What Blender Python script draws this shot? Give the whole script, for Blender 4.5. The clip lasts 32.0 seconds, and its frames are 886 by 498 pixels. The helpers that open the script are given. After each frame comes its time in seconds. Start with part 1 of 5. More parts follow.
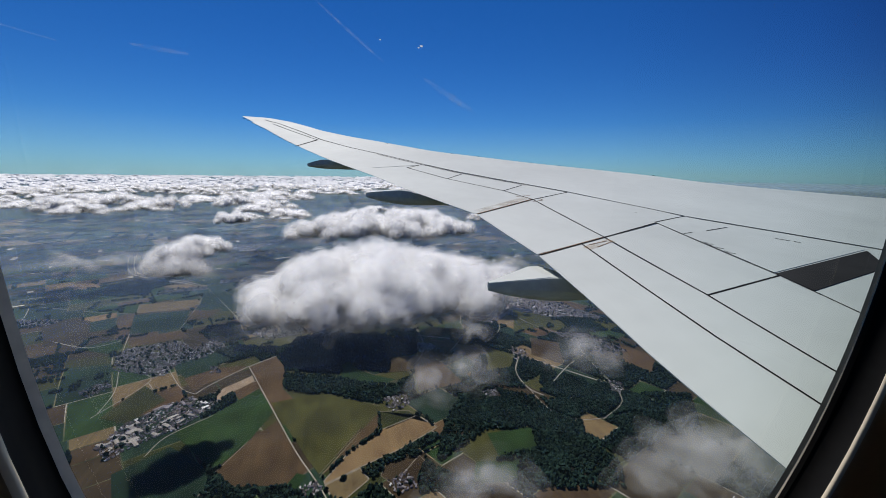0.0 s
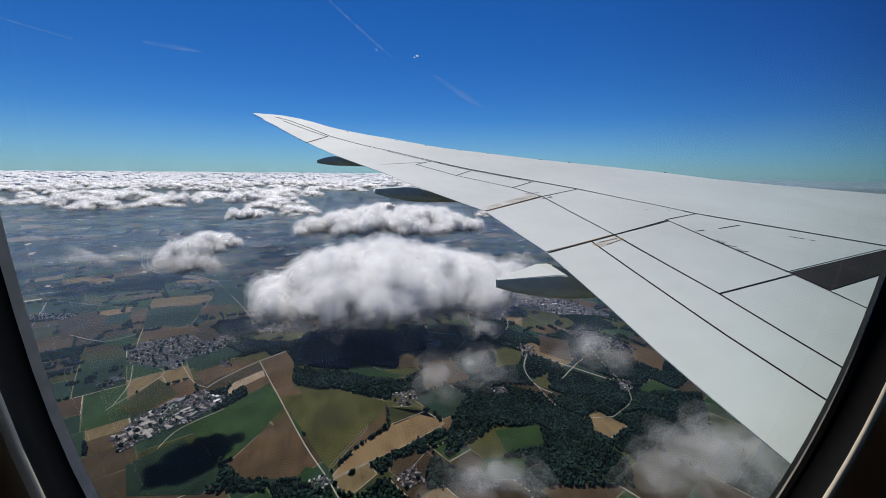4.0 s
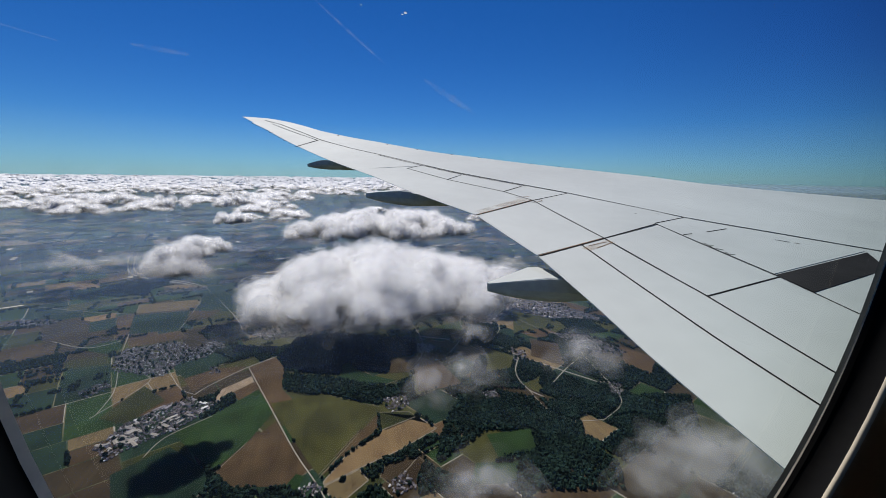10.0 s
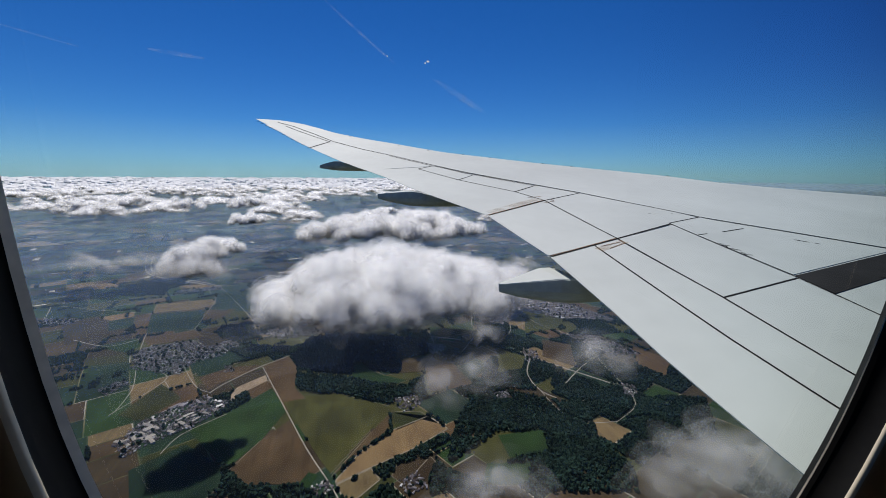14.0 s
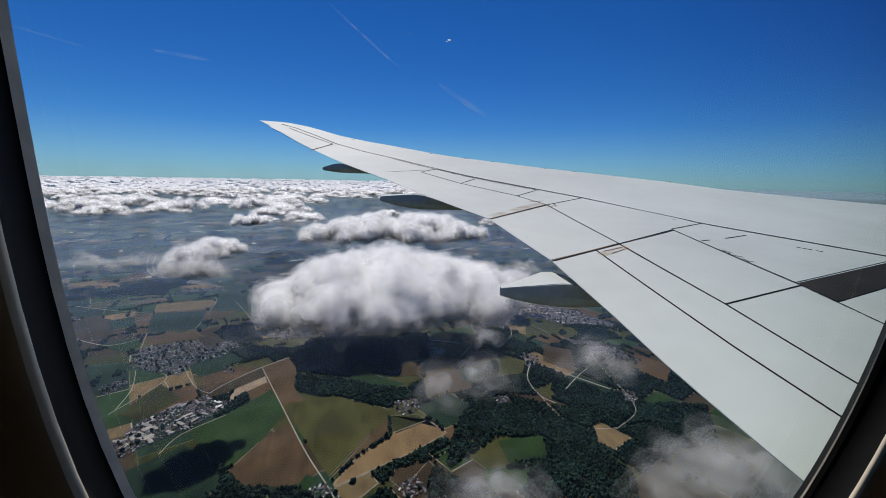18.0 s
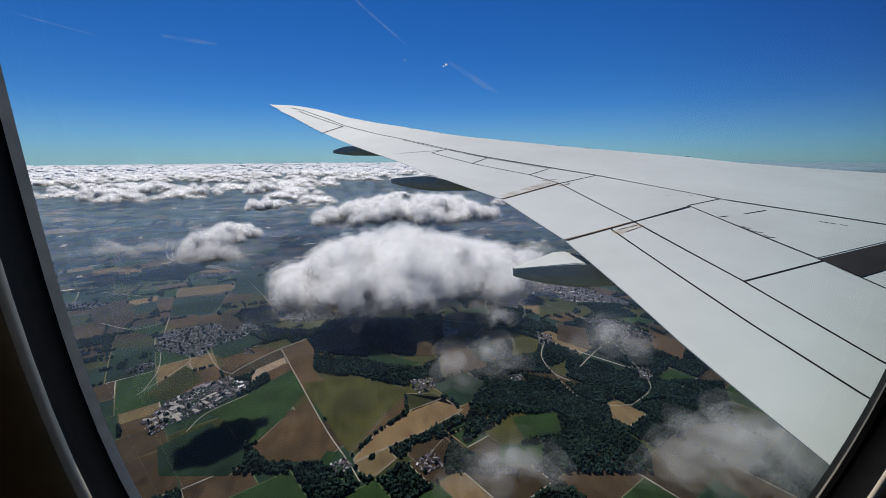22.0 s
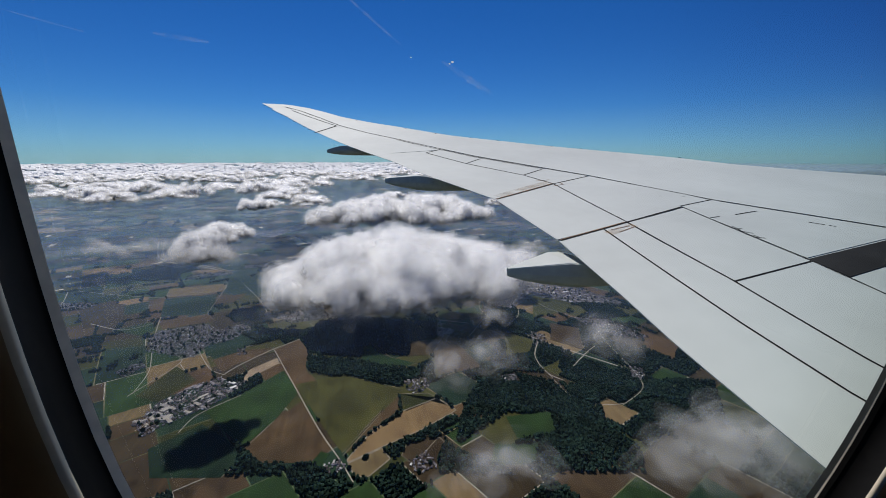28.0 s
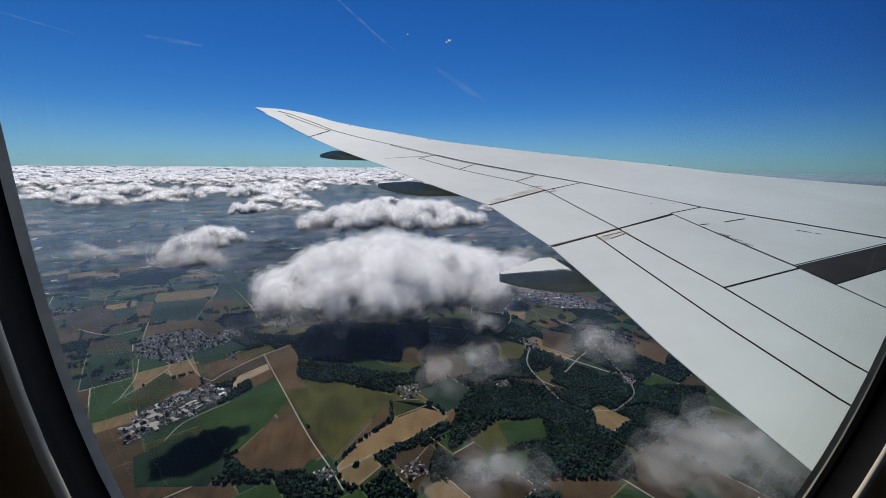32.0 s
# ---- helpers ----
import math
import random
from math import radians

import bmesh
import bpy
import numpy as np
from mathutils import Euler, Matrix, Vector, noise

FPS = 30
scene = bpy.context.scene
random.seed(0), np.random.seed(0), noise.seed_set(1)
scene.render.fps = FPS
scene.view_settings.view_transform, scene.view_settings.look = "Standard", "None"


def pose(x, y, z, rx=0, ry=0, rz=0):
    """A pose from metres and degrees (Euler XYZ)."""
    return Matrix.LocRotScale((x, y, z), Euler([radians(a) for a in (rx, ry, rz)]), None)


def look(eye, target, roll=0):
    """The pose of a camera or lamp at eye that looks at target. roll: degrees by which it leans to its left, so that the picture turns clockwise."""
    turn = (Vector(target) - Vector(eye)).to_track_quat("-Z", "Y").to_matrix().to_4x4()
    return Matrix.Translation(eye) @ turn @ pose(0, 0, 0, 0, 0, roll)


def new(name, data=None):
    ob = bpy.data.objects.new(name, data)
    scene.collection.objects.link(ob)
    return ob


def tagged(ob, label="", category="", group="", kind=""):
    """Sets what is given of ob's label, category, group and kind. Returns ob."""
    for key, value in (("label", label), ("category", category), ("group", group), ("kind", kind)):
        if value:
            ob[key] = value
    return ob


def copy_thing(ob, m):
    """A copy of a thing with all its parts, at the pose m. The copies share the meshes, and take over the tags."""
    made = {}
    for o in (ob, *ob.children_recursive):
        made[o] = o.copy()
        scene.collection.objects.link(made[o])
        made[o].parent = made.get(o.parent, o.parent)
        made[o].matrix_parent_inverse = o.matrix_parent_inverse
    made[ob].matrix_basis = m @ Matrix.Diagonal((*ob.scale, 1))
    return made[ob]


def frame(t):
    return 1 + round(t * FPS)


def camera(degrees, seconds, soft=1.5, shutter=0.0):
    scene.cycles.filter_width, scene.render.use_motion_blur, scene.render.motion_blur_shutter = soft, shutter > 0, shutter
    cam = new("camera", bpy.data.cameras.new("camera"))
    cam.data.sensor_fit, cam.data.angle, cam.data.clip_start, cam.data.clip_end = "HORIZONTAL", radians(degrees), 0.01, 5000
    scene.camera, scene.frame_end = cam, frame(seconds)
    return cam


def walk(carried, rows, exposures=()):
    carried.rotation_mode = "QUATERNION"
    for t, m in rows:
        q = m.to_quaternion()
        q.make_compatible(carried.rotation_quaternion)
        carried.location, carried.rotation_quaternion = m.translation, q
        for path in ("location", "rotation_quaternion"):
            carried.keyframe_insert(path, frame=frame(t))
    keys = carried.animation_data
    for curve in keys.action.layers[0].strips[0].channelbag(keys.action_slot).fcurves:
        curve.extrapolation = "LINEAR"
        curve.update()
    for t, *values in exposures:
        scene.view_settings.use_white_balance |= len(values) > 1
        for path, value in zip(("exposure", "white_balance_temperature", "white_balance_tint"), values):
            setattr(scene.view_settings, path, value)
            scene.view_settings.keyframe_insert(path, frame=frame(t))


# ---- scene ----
cam = camera(95.4, 32.0, 0.65)
EYE = 100.0   # the cabin window above the land, which is laid out at about 1:17
AIR = pose(0, 0, EYE, 1.2, -0.9, 0) @ pose(0, 0, -EYE)   # the aircraft flies nose up, this wing a little raised
PATH = [
    (0, 0.0022, -0.0031, 0.0081, -11.86, -16.19, 0.07),
    (0.5, 0.0019, -0.0017, 0.008, -12.07, -16, 0.42),
    (1, 0.0017, -0.0006, 0.008, -12.28, -16.1, 0.34),
    (1.5, 0.002, -0.0011, 0.0083, -12.03, -15.98, -0.2),
    (2, 0.0025, -0.0017, 0.0086, -12.18, -15.84, 0.38),
    (2.5, 0.0038, -0.0016, 0.0081, -12.57, -15.57, 0.35),
    (3, 0.0049, -0.0017, 0.0078, -12.27, -15.15, -0.11),
    (3.5, 0.0051, -0.0033, 0.0089, -12.64, -14.86, 0.11),
    (5.5, 0.0057, -0.0114, 0.0142, -10.61, -16.03, -0.39),
    (6, 0.01, -0.0004, 0.0012, -11.78, -16.5, -0.26),
    (6.5, 0.008, 0.0026, -0.0009, -11.82, -16.58, -0.01),
    (7, 0.0054, 0.004, -0.0012, -12.12, -16.58, 0.4),
    (7.5, 0.0039, 0.002, 0.0017, -11.86, -16.36, 0.51),
    (8, 0.0028, -0.0005, 0.005, -11.65, -16.2, 0.66),
    (8.5, 0.0025, -0.002, 0.0062, -11.61, -16.06, 0.72),
    (9, 0.0028, -0.003, 0.0067, -11.5, -16.28, 0.66),
    (9.5, 0.005, -0.0016, 0.0041, -11.47, -16.18, 0.75),
    (10, 0.0068, -0.0004, 0.0016, -11.73, -16.2, 0.21),
    (10.5, 0.0046, -0.0031, 0.0025, -11.47, -15.88, 1.03),
    (11, 0.0023, -0.0061, 0.0039, -10.58, -16.05, 0.69),
    (11.5, 0.0032, -0.0071, 0.0052, -10.68, -15.78, 0.46),
    (12, 0.0044, -0.0075, 0.0064, -10.99, -15.23, -0.22),
    (12.5, 0.0038, -0.0065, 0.006, -11.53, -14.68, -0.53),
    (13, 0.0031, -0.0052, 0.0058, -11.6, -14.61, -0.09),
    (13.5, 0.0031, -0.0045, 0.0086, -11.37, -14.53, -0.3),
    (14, 0.0032, -0.0042, 0.0111, -11.71, -14.59, -0.19),
    (14.5, 0.0031, -0.0046, 0.0111, -11.55, -14.6, -0.08),
    (16.5, 0.0022, -0.0079, 0.0086, -11.39, -14.75, -0.06),
    (17, 0.0018, -0.0082, 0.008, -11.05, -14.42, -0.12),
    (17.5, 0, -0.007, 0.0061, -11.19, -14.45, 0.21),
    (18, -0.0017, -0.0056, 0.0043, -11.22, -14.38, 0.48),
    (18.5, -0.0015, -0.0056, 0.0041, -11.22, -14.46, 0.42),
    (19, -0.0008, -0.0058, 0.0041, -11.24, -14.46, 0.29),
    (19.5, -0.0001, -0.0061, 0.0043, -11.13, -14.6, -0.08),
    (20, 0.0003, -0.0062, 0.0045, -11.04, -14.51, 0.12),
    (20.5, -0.0006, -0.0064, 0.005, -11.14, -14.47, 0.34),
    (21, -0.0013, -0.0063, 0.0064, -11.09, -14.39, 0.34),
    (21.5, 0.0004, -0.0045, 0.0115, -12.59, -13.34, -0.21),
    (22, 0.0022, -0.0026, 0.0165, -13.93, -12.55, -0.98),
    (22.5, 0.0023, -0.0014, 0.0164, -15.08, -12.02, -1.27),
    (23, 0.0022, -0.0005, 0.016, -14.98, -12.37, -1.29),
    (23.5, 0.0017, -0.0004, 0.0191, -14.64, -12.67, -1.3),
    (24, 0.0012, -0.0005, 0.0219, -14.52, -12.94, -1.23),
    (24.5, 0.0006, -0.0007, 0.0196, -14.3, -13.01, -1.24),
    (25, -0, -0.0009, 0.0166, -14.19, -12.91, -0.93),
    (25.5, 0.0001, -0.0005, 0.0149, -14.24, -13.11, -0.81),
    (26, 0.0003, -0.0001, 0.0139, -14.21, -13.13, -0.78),
    (26.5, 0.0003, -0.0001, 0.0141, -14.11, -13.29, -0.76),
    (28.5, -0.0005, -0.0004, 0.0169, -13.93, -13.52, -0.7),
    (29, -0.0007, -0.0004, 0.0174, -14.11, -13.69, -0.63),
    (29.5, -0.0014, -0.0006, 0.0183, -13.99, -13.63, -0.36),
    (30, -0.002, -0.0006, 0.0186, -14, -13.61, -0.06),
    (30.5, -0.0014, 0.0002, 0.0153, -13.75, -13.87, -0.12),
    (31, -0.0007, 0.0009, 0.0118, -13.58, -14.25, -0.05),
    (31.5, -0.0008, 0.0004, 0.0106, -13.3, -14.31, -0.4),
    (32, -0.0011, -0.0003, 0.0098, -13.15, -14.51, -0.13),
]
walk(cam, [(t, AIR @ pose(x, y, EYE + z, 90 + pitch, 0, yaw) @ pose(0, 0, 0, 0, 0, roll)) for t, x, y, z, pitch, yaw, roll in PATH],
     ((0, -0.05), (12, -0.06), (18, -0.10), (26, -0.11), (32, -0.16)))

# ---- sky and sun ----
SUN = Vector((-0.06, 0.62, 1.0)).normalized()
world = bpy.data.worlds.new("sky")
scene.world = world
world.use_nodes = True
wn = world.node_tree
sky = wn.nodes.new("ShaderNodeTexSky")
sky.sky_type, sky.sun_disc = "NISHITA", False
sky.sun_elevation, sky.sun_rotation = math.asin(SUN.z), math.atan2(SUN.x, SUN.y)
sky.altitude, sky.air_density, sky.dust_density, sky.ozone_density = 2000, 1.0, 0.15, 2.5
tint = wn.nodes.new("ShaderNodeMix")
tint.data_type, tint.blend_type = "RGBA", "MULTIPLY"
tint.inputs[0].default_value, tint.inputs[7].default_value = 1.0, (0.45, 0.845, 1.29, 1)
rich = wn.nodes.new("ShaderNodeHueSaturation")
rich.inputs["Saturation"].default_value = 1.32
wn.links.new(sky.outputs[0], rich.inputs["Color"])
wn.links.new(rich.outputs[0], tint.inputs[6])
wn.links.new(tint.outputs[2], wn.nodes["Background"].inputs[0])
wn.nodes["Background"].inputs[1].default_value = 0.061
sun = new("sun", bpy.data.lights.new("sun", "SUN"))
sun.data.energy, sun.data.angle, sun.data.color = 5.0, radians(0.5), (1.0, 0.96, 0.9)
sun.matrix_world = look((0, 0, 0), -SUN)
scene.cycles.transparent_max_bounces = 128


# ---- materials ----
def mat(name, rough=0.8, metal=0.0):
    m = bpy.data.materials.new(name)
    m.use_nodes = True
    b = m.node_tree.nodes["Principled BSDF"]
    b.inputs["Roughness"].default_value, b.inputs["Metallic"].default_value = rough, metal
    return m, m.node_tree, b


def node(nt, kind, **values):
    n = nt.nodes.new(kind)
    for key, value in values.items():
        n.inputs[key.replace("_", " ")].default_value = value
    return n


def noise_at(nt, scale, detail=4.0, stretch=(1, 1, 1), space="Object", turn=0.0):
    co = nt.nodes.new("ShaderNodeTexCoord")
    mp = node(nt, "ShaderNodeMapping", Scale=stretch, Rotation=(0, 0, turn))
    n = node(nt, "ShaderNodeTexNoise", Scale=scale, Detail=detail)
    nt.links.new(co.outputs[space], mp.inputs[0])
    nt.links.new(mp.outputs[0], n.inputs[0])
    return n


def ramp(nt, source, stops):
    r = nt.nodes.new("ShaderNodeValToRGB")
    while len(r.color_ramp.elements) < len(stops):
        r.color_ramp.elements.new(0.5)
    for e, (p, c) in zip(r.color_ramp.elements, stops):
        e.position, e.color = p, (*c, 1)
    nt.links.new(source, r.inputs[0])
    return r


def mixed(nt, fac, a, b, how="MIX"):
    m = nt.nodes.new("ShaderNodeMix")
    m.data_type, m.blend_type = "RGBA", how
    for s, v in ((0, fac), (6, a), (7, b)):
        if hasattr(v, "is_linked"):
            nt.links.new(v, m.inputs[s])
        elif s:
            m.inputs[s].default_value = (*v, 1)
        else:
            m.inputs[s].default_value = v
    return m.outputs[2]


def bump(nt, b, source, strength, distance):
    n = node(nt, "ShaderNodeBump", Strength=strength, Distance=distance)
    nt.links.new(source, n.inputs["Height"])
    nt.links.new(n.outputs[0], b.inputs["Normal"])


def scaled(c, k):
    return tuple(min(1.0, v * k) for v in c)


def surface(name, c, scale, rough=0.85, spread=0.35, fine=0.15, metal=0.0, relief=0.0, each=0.0, stretch=(1, 1, 1), space="Object"):
    """A surface with large stains and a fine grain; each: how much single objects differ."""
    m, nt, b = mat(name, rough, metal)
    big, small = noise_at(nt, scale, 5.0, stretch, space), noise_at(nt, scale * 9, 3.0, stretch, space)
    col = ramp(nt, big.outputs[0], ((0.3, scaled(c, 1 - spread)), (0.7, scaled(c, 1 + spread)))).outputs[0]
    col = mixed(nt, 1.0, col, ramp(nt, small.outputs[0], ((0.3, (1 - fine,) * 3), (0.7, (1 + fine,) * 3))).outputs[0], "MULTIPLY")
    if each:
        info = nt.nodes.new("ShaderNodeObjectInfo")
        col = mixed(nt, 1.0, col, ramp(nt, info.outputs["Random"], ((0.0, (1 - each, 1 - each, 1 - each * 0.8)), (1.0, (1 + each, 1 + each * 0.9, 1 + each * 0.7)))).outputs[0], "MULTIPLY")
    nt.links.new(col, b.inputs["Base Color"])
    if relief:
        bump(nt, b, small.outputs[0], 0.6, relief)
    return m


def crop(name, c, rows=1.2, turn=0.3, spread=0.3):
    """A tilled or sown field: soil patches, damp stains, and drill rows along one way."""
    m, nt, b = mat(name, 0.95)
    b.inputs["Specular IOR Level"].default_value = 0.1
    big, small, fine = noise_at(nt, 0.055, 6.0), noise_at(nt, 0.22, 7.0, (1, 0.45, 1), turn=turn), noise_at(nt, 2.2, 4.0)
    line = noise_at(nt, rows, 2.0, (1, 0.02, 1), turn=turn)
    col = ramp(nt, big.outputs[0], ((0.32, scaled(c, 1 - spread)), (0.68, scaled(c, 1 + spread)))).outputs[0]
    col = mixed(nt, ramp(nt, small.outputs[0], ((0.50, (0, 0, 0)), (0.72, (0.75, 0.75, 0.75)))).outputs[0], col, tuple(v * k for v, k in zip(c, (0.62, 0.56, 0.60))))
    col = mixed(nt, ramp(nt, small.outputs[0], ((0.28, (0.55, 0.55, 0.55)), (0.42, (0, 0, 0)))).outputs[0], col, tuple(v * k for v, k in zip(c, (1.5, 1.3, 1.25))))
    for n, lo, hi in ((fine, 0.78, 1.2), (line, 0.86, 1.12)):
        col = mixed(nt, 1.0, col, ramp(nt, n.outputs[0], ((0.33, (lo, lo, lo)), (0.67, (hi, hi, hi * 0.98)))).outputs[0], "MULTIPLY")
    info = nt.nodes.new("ShaderNodeObjectInfo")
    col = mixed(nt, 1.0, col, ramp(nt, info.outputs["Random"], ((0.0, (0.68, 0.74, 0.72)), (1.0, (1.2, 1.12, 1.1)))).outputs[0], "MULTIPLY")
    nt.links.new(col, b.inputs["Base Color"])
    return m


WING_PAINT = surface("wing_paint", (0.475, 0.495, 0.47), 0.35, 0.5, 0.07, 0.025)
WING_PAINT.node_tree.nodes["Principled BSDF"].inputs["Specular IOR Level"].default_value = 0.2
WING_DARK = surface("dark_grey_panel", (0.022, 0.021, 0.021), 0.8, 0.9, 0.3, 0.1)
WING_DARK.node_tree.nodes["Principled BSDF"].inputs["Specular IOR Level"].default_value = 0.12
SEALANT = surface("seam_sealant", (0.011, 0.010, 0.010), 2.0, 0.9, 0.3)
SEALANT.node_tree.nodes["Principled BSDF"].inputs["Specular IOR Level"].default_value = 0.1
FAIRING = surface("fairing_paint", (0.30, 0.32, 0.325), 0.6, 0.6, 0.12)
HULL = surface("fuselage_paint", (0.38, 0.43, 0.46), 0.6, 0.5, 0.12)
RUST = surface("hydraulic_stain", (0.15, 0.08, 0.028), 2.0, 0.7, 0.5, 0.2)
SEAL = surface("window_seal", (0.75, 0.68, 0.56), 20, 0.5, 0.15)
RUBBER = surface("black_gasket", (0.007, 0.0065, 0.006), 30, 0.6, 0.2)
RUBBER.node_tree.nodes["Principled BSDF"].inputs["Specular IOR Level"].default_value = 0.15
PLASTIC = surface("cabin_plastic", (0.58, 0.42, 0.23), 12, 0.55, 0.06, 0.05)
# the surround's plastic made paler and glossier: a highlight painted along its lip
LIT_EDGE = surface("lit_plastic_edge", (0.80, 0.70, 0.53), 40, 0.28, 0.08, 0.05)
CABIN = surface("cabin_lining", (0.62, 0.58, 0.52), 3, 0.7, 0.1)

SOIL = {
    "green": crop("green_crop", (0.0150, 0.0345, 0.0105)),
    "deep": crop("dark_green_crop", (0.0107, 0.0251, 0.0143), turn=1.0),
    "olive": crop("olive_stubble", (0.0360, 0.0390, 0.0120), turn=0.7),
    "brown": crop("brown_soil", (0.0600, 0.0405, 0.0215), turn=-0.5),
    "dark": crop("dark_soil", (0.0420, 0.0300, 0.0170), turn=0.2),
    "tan": crop("ripe_grain", (0.1611, 0.1119, 0.0582), turn=-0.8, spread=0.15),
    "dirt": crop("bare_ground", (0.1925, 0.1566, 0.1119), turn=0.1, spread=0.2),
}
VERGE = surface("dry_verge", (0.17, 0.145, 0.105), 0.4, 0.95, 0.3)
ROAD = surface("pale_road", (0.25, 0.225, 0.185), 0.4, 0.9, 0.25)
PALE_CROP = surface("pale_stubble", (0.42, 0.37, 0.29), 0.05, 0.95, 0.4, 0.2)
# darker and bluer than LEAVES, for the near-black woods
NAVY_LEAVES = surface("navy_leaves", (0.002, 0.006, 0.021), 0.12, 0.95, 0.3, 0.25)
NAVY_LEAVES.node_tree.nodes["Principled BSDF"].inputs["Specular IOR Level"].default_value = 0.05
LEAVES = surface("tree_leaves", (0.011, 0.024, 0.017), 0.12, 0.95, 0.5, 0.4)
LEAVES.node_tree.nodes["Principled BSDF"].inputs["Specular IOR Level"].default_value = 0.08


def speckled(name, stops, joined):
    """House walls and roofs, each of its own tone: by object, or by island where many are joined."""
    m, nt, s = mat(name, 0.85)
    info = nt.nodes.new("ShaderNodeNewGeometry" if joined else "ShaderNodeObjectInfo")
    col = ramp(nt, info.outputs["Random Per Island" if joined else "Random"], stops).outputs[0]
    n = noise_at(nt, 2.5, 4.0)
    col = mixed(nt, 1.0, col, ramp(nt, n.outputs[0], ((0.3, (0.75, 0.75, 0.75)), (0.7, (1.2, 1.2, 1.2)))).outputs[0], "MULTIPLY")
    nt.links.new(col, s.inputs["Base Color"])
    return m


PLASTER = ((0.0, (0.25, 0.21, 0.17)), (0.5, (0.40, 0.36, 0.31)), (1.0, (0.62, 0.59, 0.55)))
ROOFING = ((0.0, (0.035, 0.03, 0.034)), (0.45, (0.105, 0.082, 0.086)), (0.7, (0.16, 0.145, 0.16)), (0.88, (0.28, 0.26, 0.26)), (1.0, (0.6, 0.58, 0.56)))
WALLS, TILES = speckled("house_render", PLASTER, False), speckled("roof_tiles", ROOFING, False)
FAR_WALLS, FAR_TILES = speckled("far_house_render", PLASTER, True), speckled("far_roof_tiles", ROOFING, True)
SHED = surface("shed_roof", (0.17, 0.155, 0.135), 0.2, 0.6, 0.2, each=0.3)


def smear_material():
    m = surface("fluid_smear", (0.36, 0.21, 0.075), 1.5, 0.6, 0.3)
    nt = m.node_tree
    n = noise_at(nt, 1.2, 4.0, (1, 2.5, 1))
    nt.links.new(ramp(nt, n.outputs[0], ((0.36, (0, 0, 0)), (0.75, (0.42, 0.42, 0.42)))).outputs[0], nt.nodes["Principled BSDF"].inputs["Alpha"])
    return m


SMEAR = smear_material()


def ground_material():
    m, nt, b = mat("farmland", 0.95)
    b.inputs["Specular IOR Level"].default_value = 0.1
    co = nt.nodes.new("ShaderNodeTexCoord")
    mp = node(nt, "ShaderNodeMapping", Scale=(0.022, 0.014, 1), Rotation=(0, 0, 0.35))
    vo = node(nt, "ShaderNodeTexVoronoi", Scale=1.0)
    vo.voronoi_dimensions = "2D"
    nt.links.new(co.outputs["Object"], mp.inputs[0])
    nt.links.new(mp.outputs[0], vo.inputs["Vector"])
    sep = nt.nodes.new("ShaderNodeSeparateColor")
    nt.links.new(vo.outputs["Color"], sep.inputs[0])
    col = ramp(nt, sep.outputs[0], ((0.0, (0.035, 0.06, 0.03)), (0.3, (0.06, 0.085, 0.04)), (0.55, (0.10, 0.10, 0.05)), (0.8, (0.13, 0.10, 0.06)), (1.0, (0.26, 0.20, 0.12)))).outputs[0]
    n = noise_at(nt, 0.02, 6.0)
    col = mixed(nt, ramp(nt, n.outputs[0], ((0.52, (0, 0, 0)), (0.6, (1, 1, 1)))).outputs[0], col, (0.028, 0.045, 0.022))
    f = noise_at(nt, 0.35, 5.0)
    col = mixed(nt, 1.0, col, ramp(nt, f.outputs[0], ((0.3, (0.8, 0.8, 0.8)), (0.7, (1.2, 1.2, 1.2)))).outputs[0], "MULTIPLY")
    nt.links.new(col, b.inputs["Base Color"])
    return m


def vapour(name, most, scale, low=0.35, high=0.62, colour=(0.85, 0.86, 0.875), through_it=0.45):
    """Cloud droplets: light goes on both ways; thin where their own noise is thin."""
    m = bpy.data.materials.new(name)
    m.use_nodes = True
    nt = m.node_tree
    nt.nodes.clear()
    out = nt.nodes.new("ShaderNodeOutputMaterial")
    d = node(nt, "ShaderNodeBsdfDiffuse", Color=(*colour, 1))
    t = node(nt, "ShaderNodeBsdfTranslucent", Color=(*colour, 1))
    last = both = node(nt, "ShaderNodeMixShader", Fac=through_it)
    nt.links.new(d.outputs[0], both.inputs[1])
    nt.links.new(t.outputs[0], both.inputs[2])
    if most < 1:
        n = noise_at(nt, scale, 5.0)
        r = ramp(nt, n.outputs[0], ((low, (0, 0, 0)), (high, (most, most, most))))
        clear = nt.nodes.new("ShaderNodeBsdfTransparent")
        last = nt.nodes.new("ShaderNodeMixShader")
        nt.links.new(r.outputs[0], last.inputs[0])
        nt.links.new(clear.outputs[0], last.inputs[1])
        nt.links.new(both.outputs[0], last.inputs[2])
    nt.links.new(last.outputs[0], out.inputs[0])
    return m


def droplets(name, depth, white):
    """The thick inside of a cloud: light wanders about in it before it comes out."""
    m, nt, b = mat(name, 1.0)
    b.inputs["Base Color"].default_value = (white, white * 1.005, white * 1.015, 1)
    b.inputs["Specular IOR Level"].default_value = 0.0
    b.inputs["Subsurface Weight"].default_value = 1.0
    b.inputs["Subsurface Radius"].default_value = (1, 1, 1)
    b.inputs["Subsurface Scale"].default_value = depth
    return m


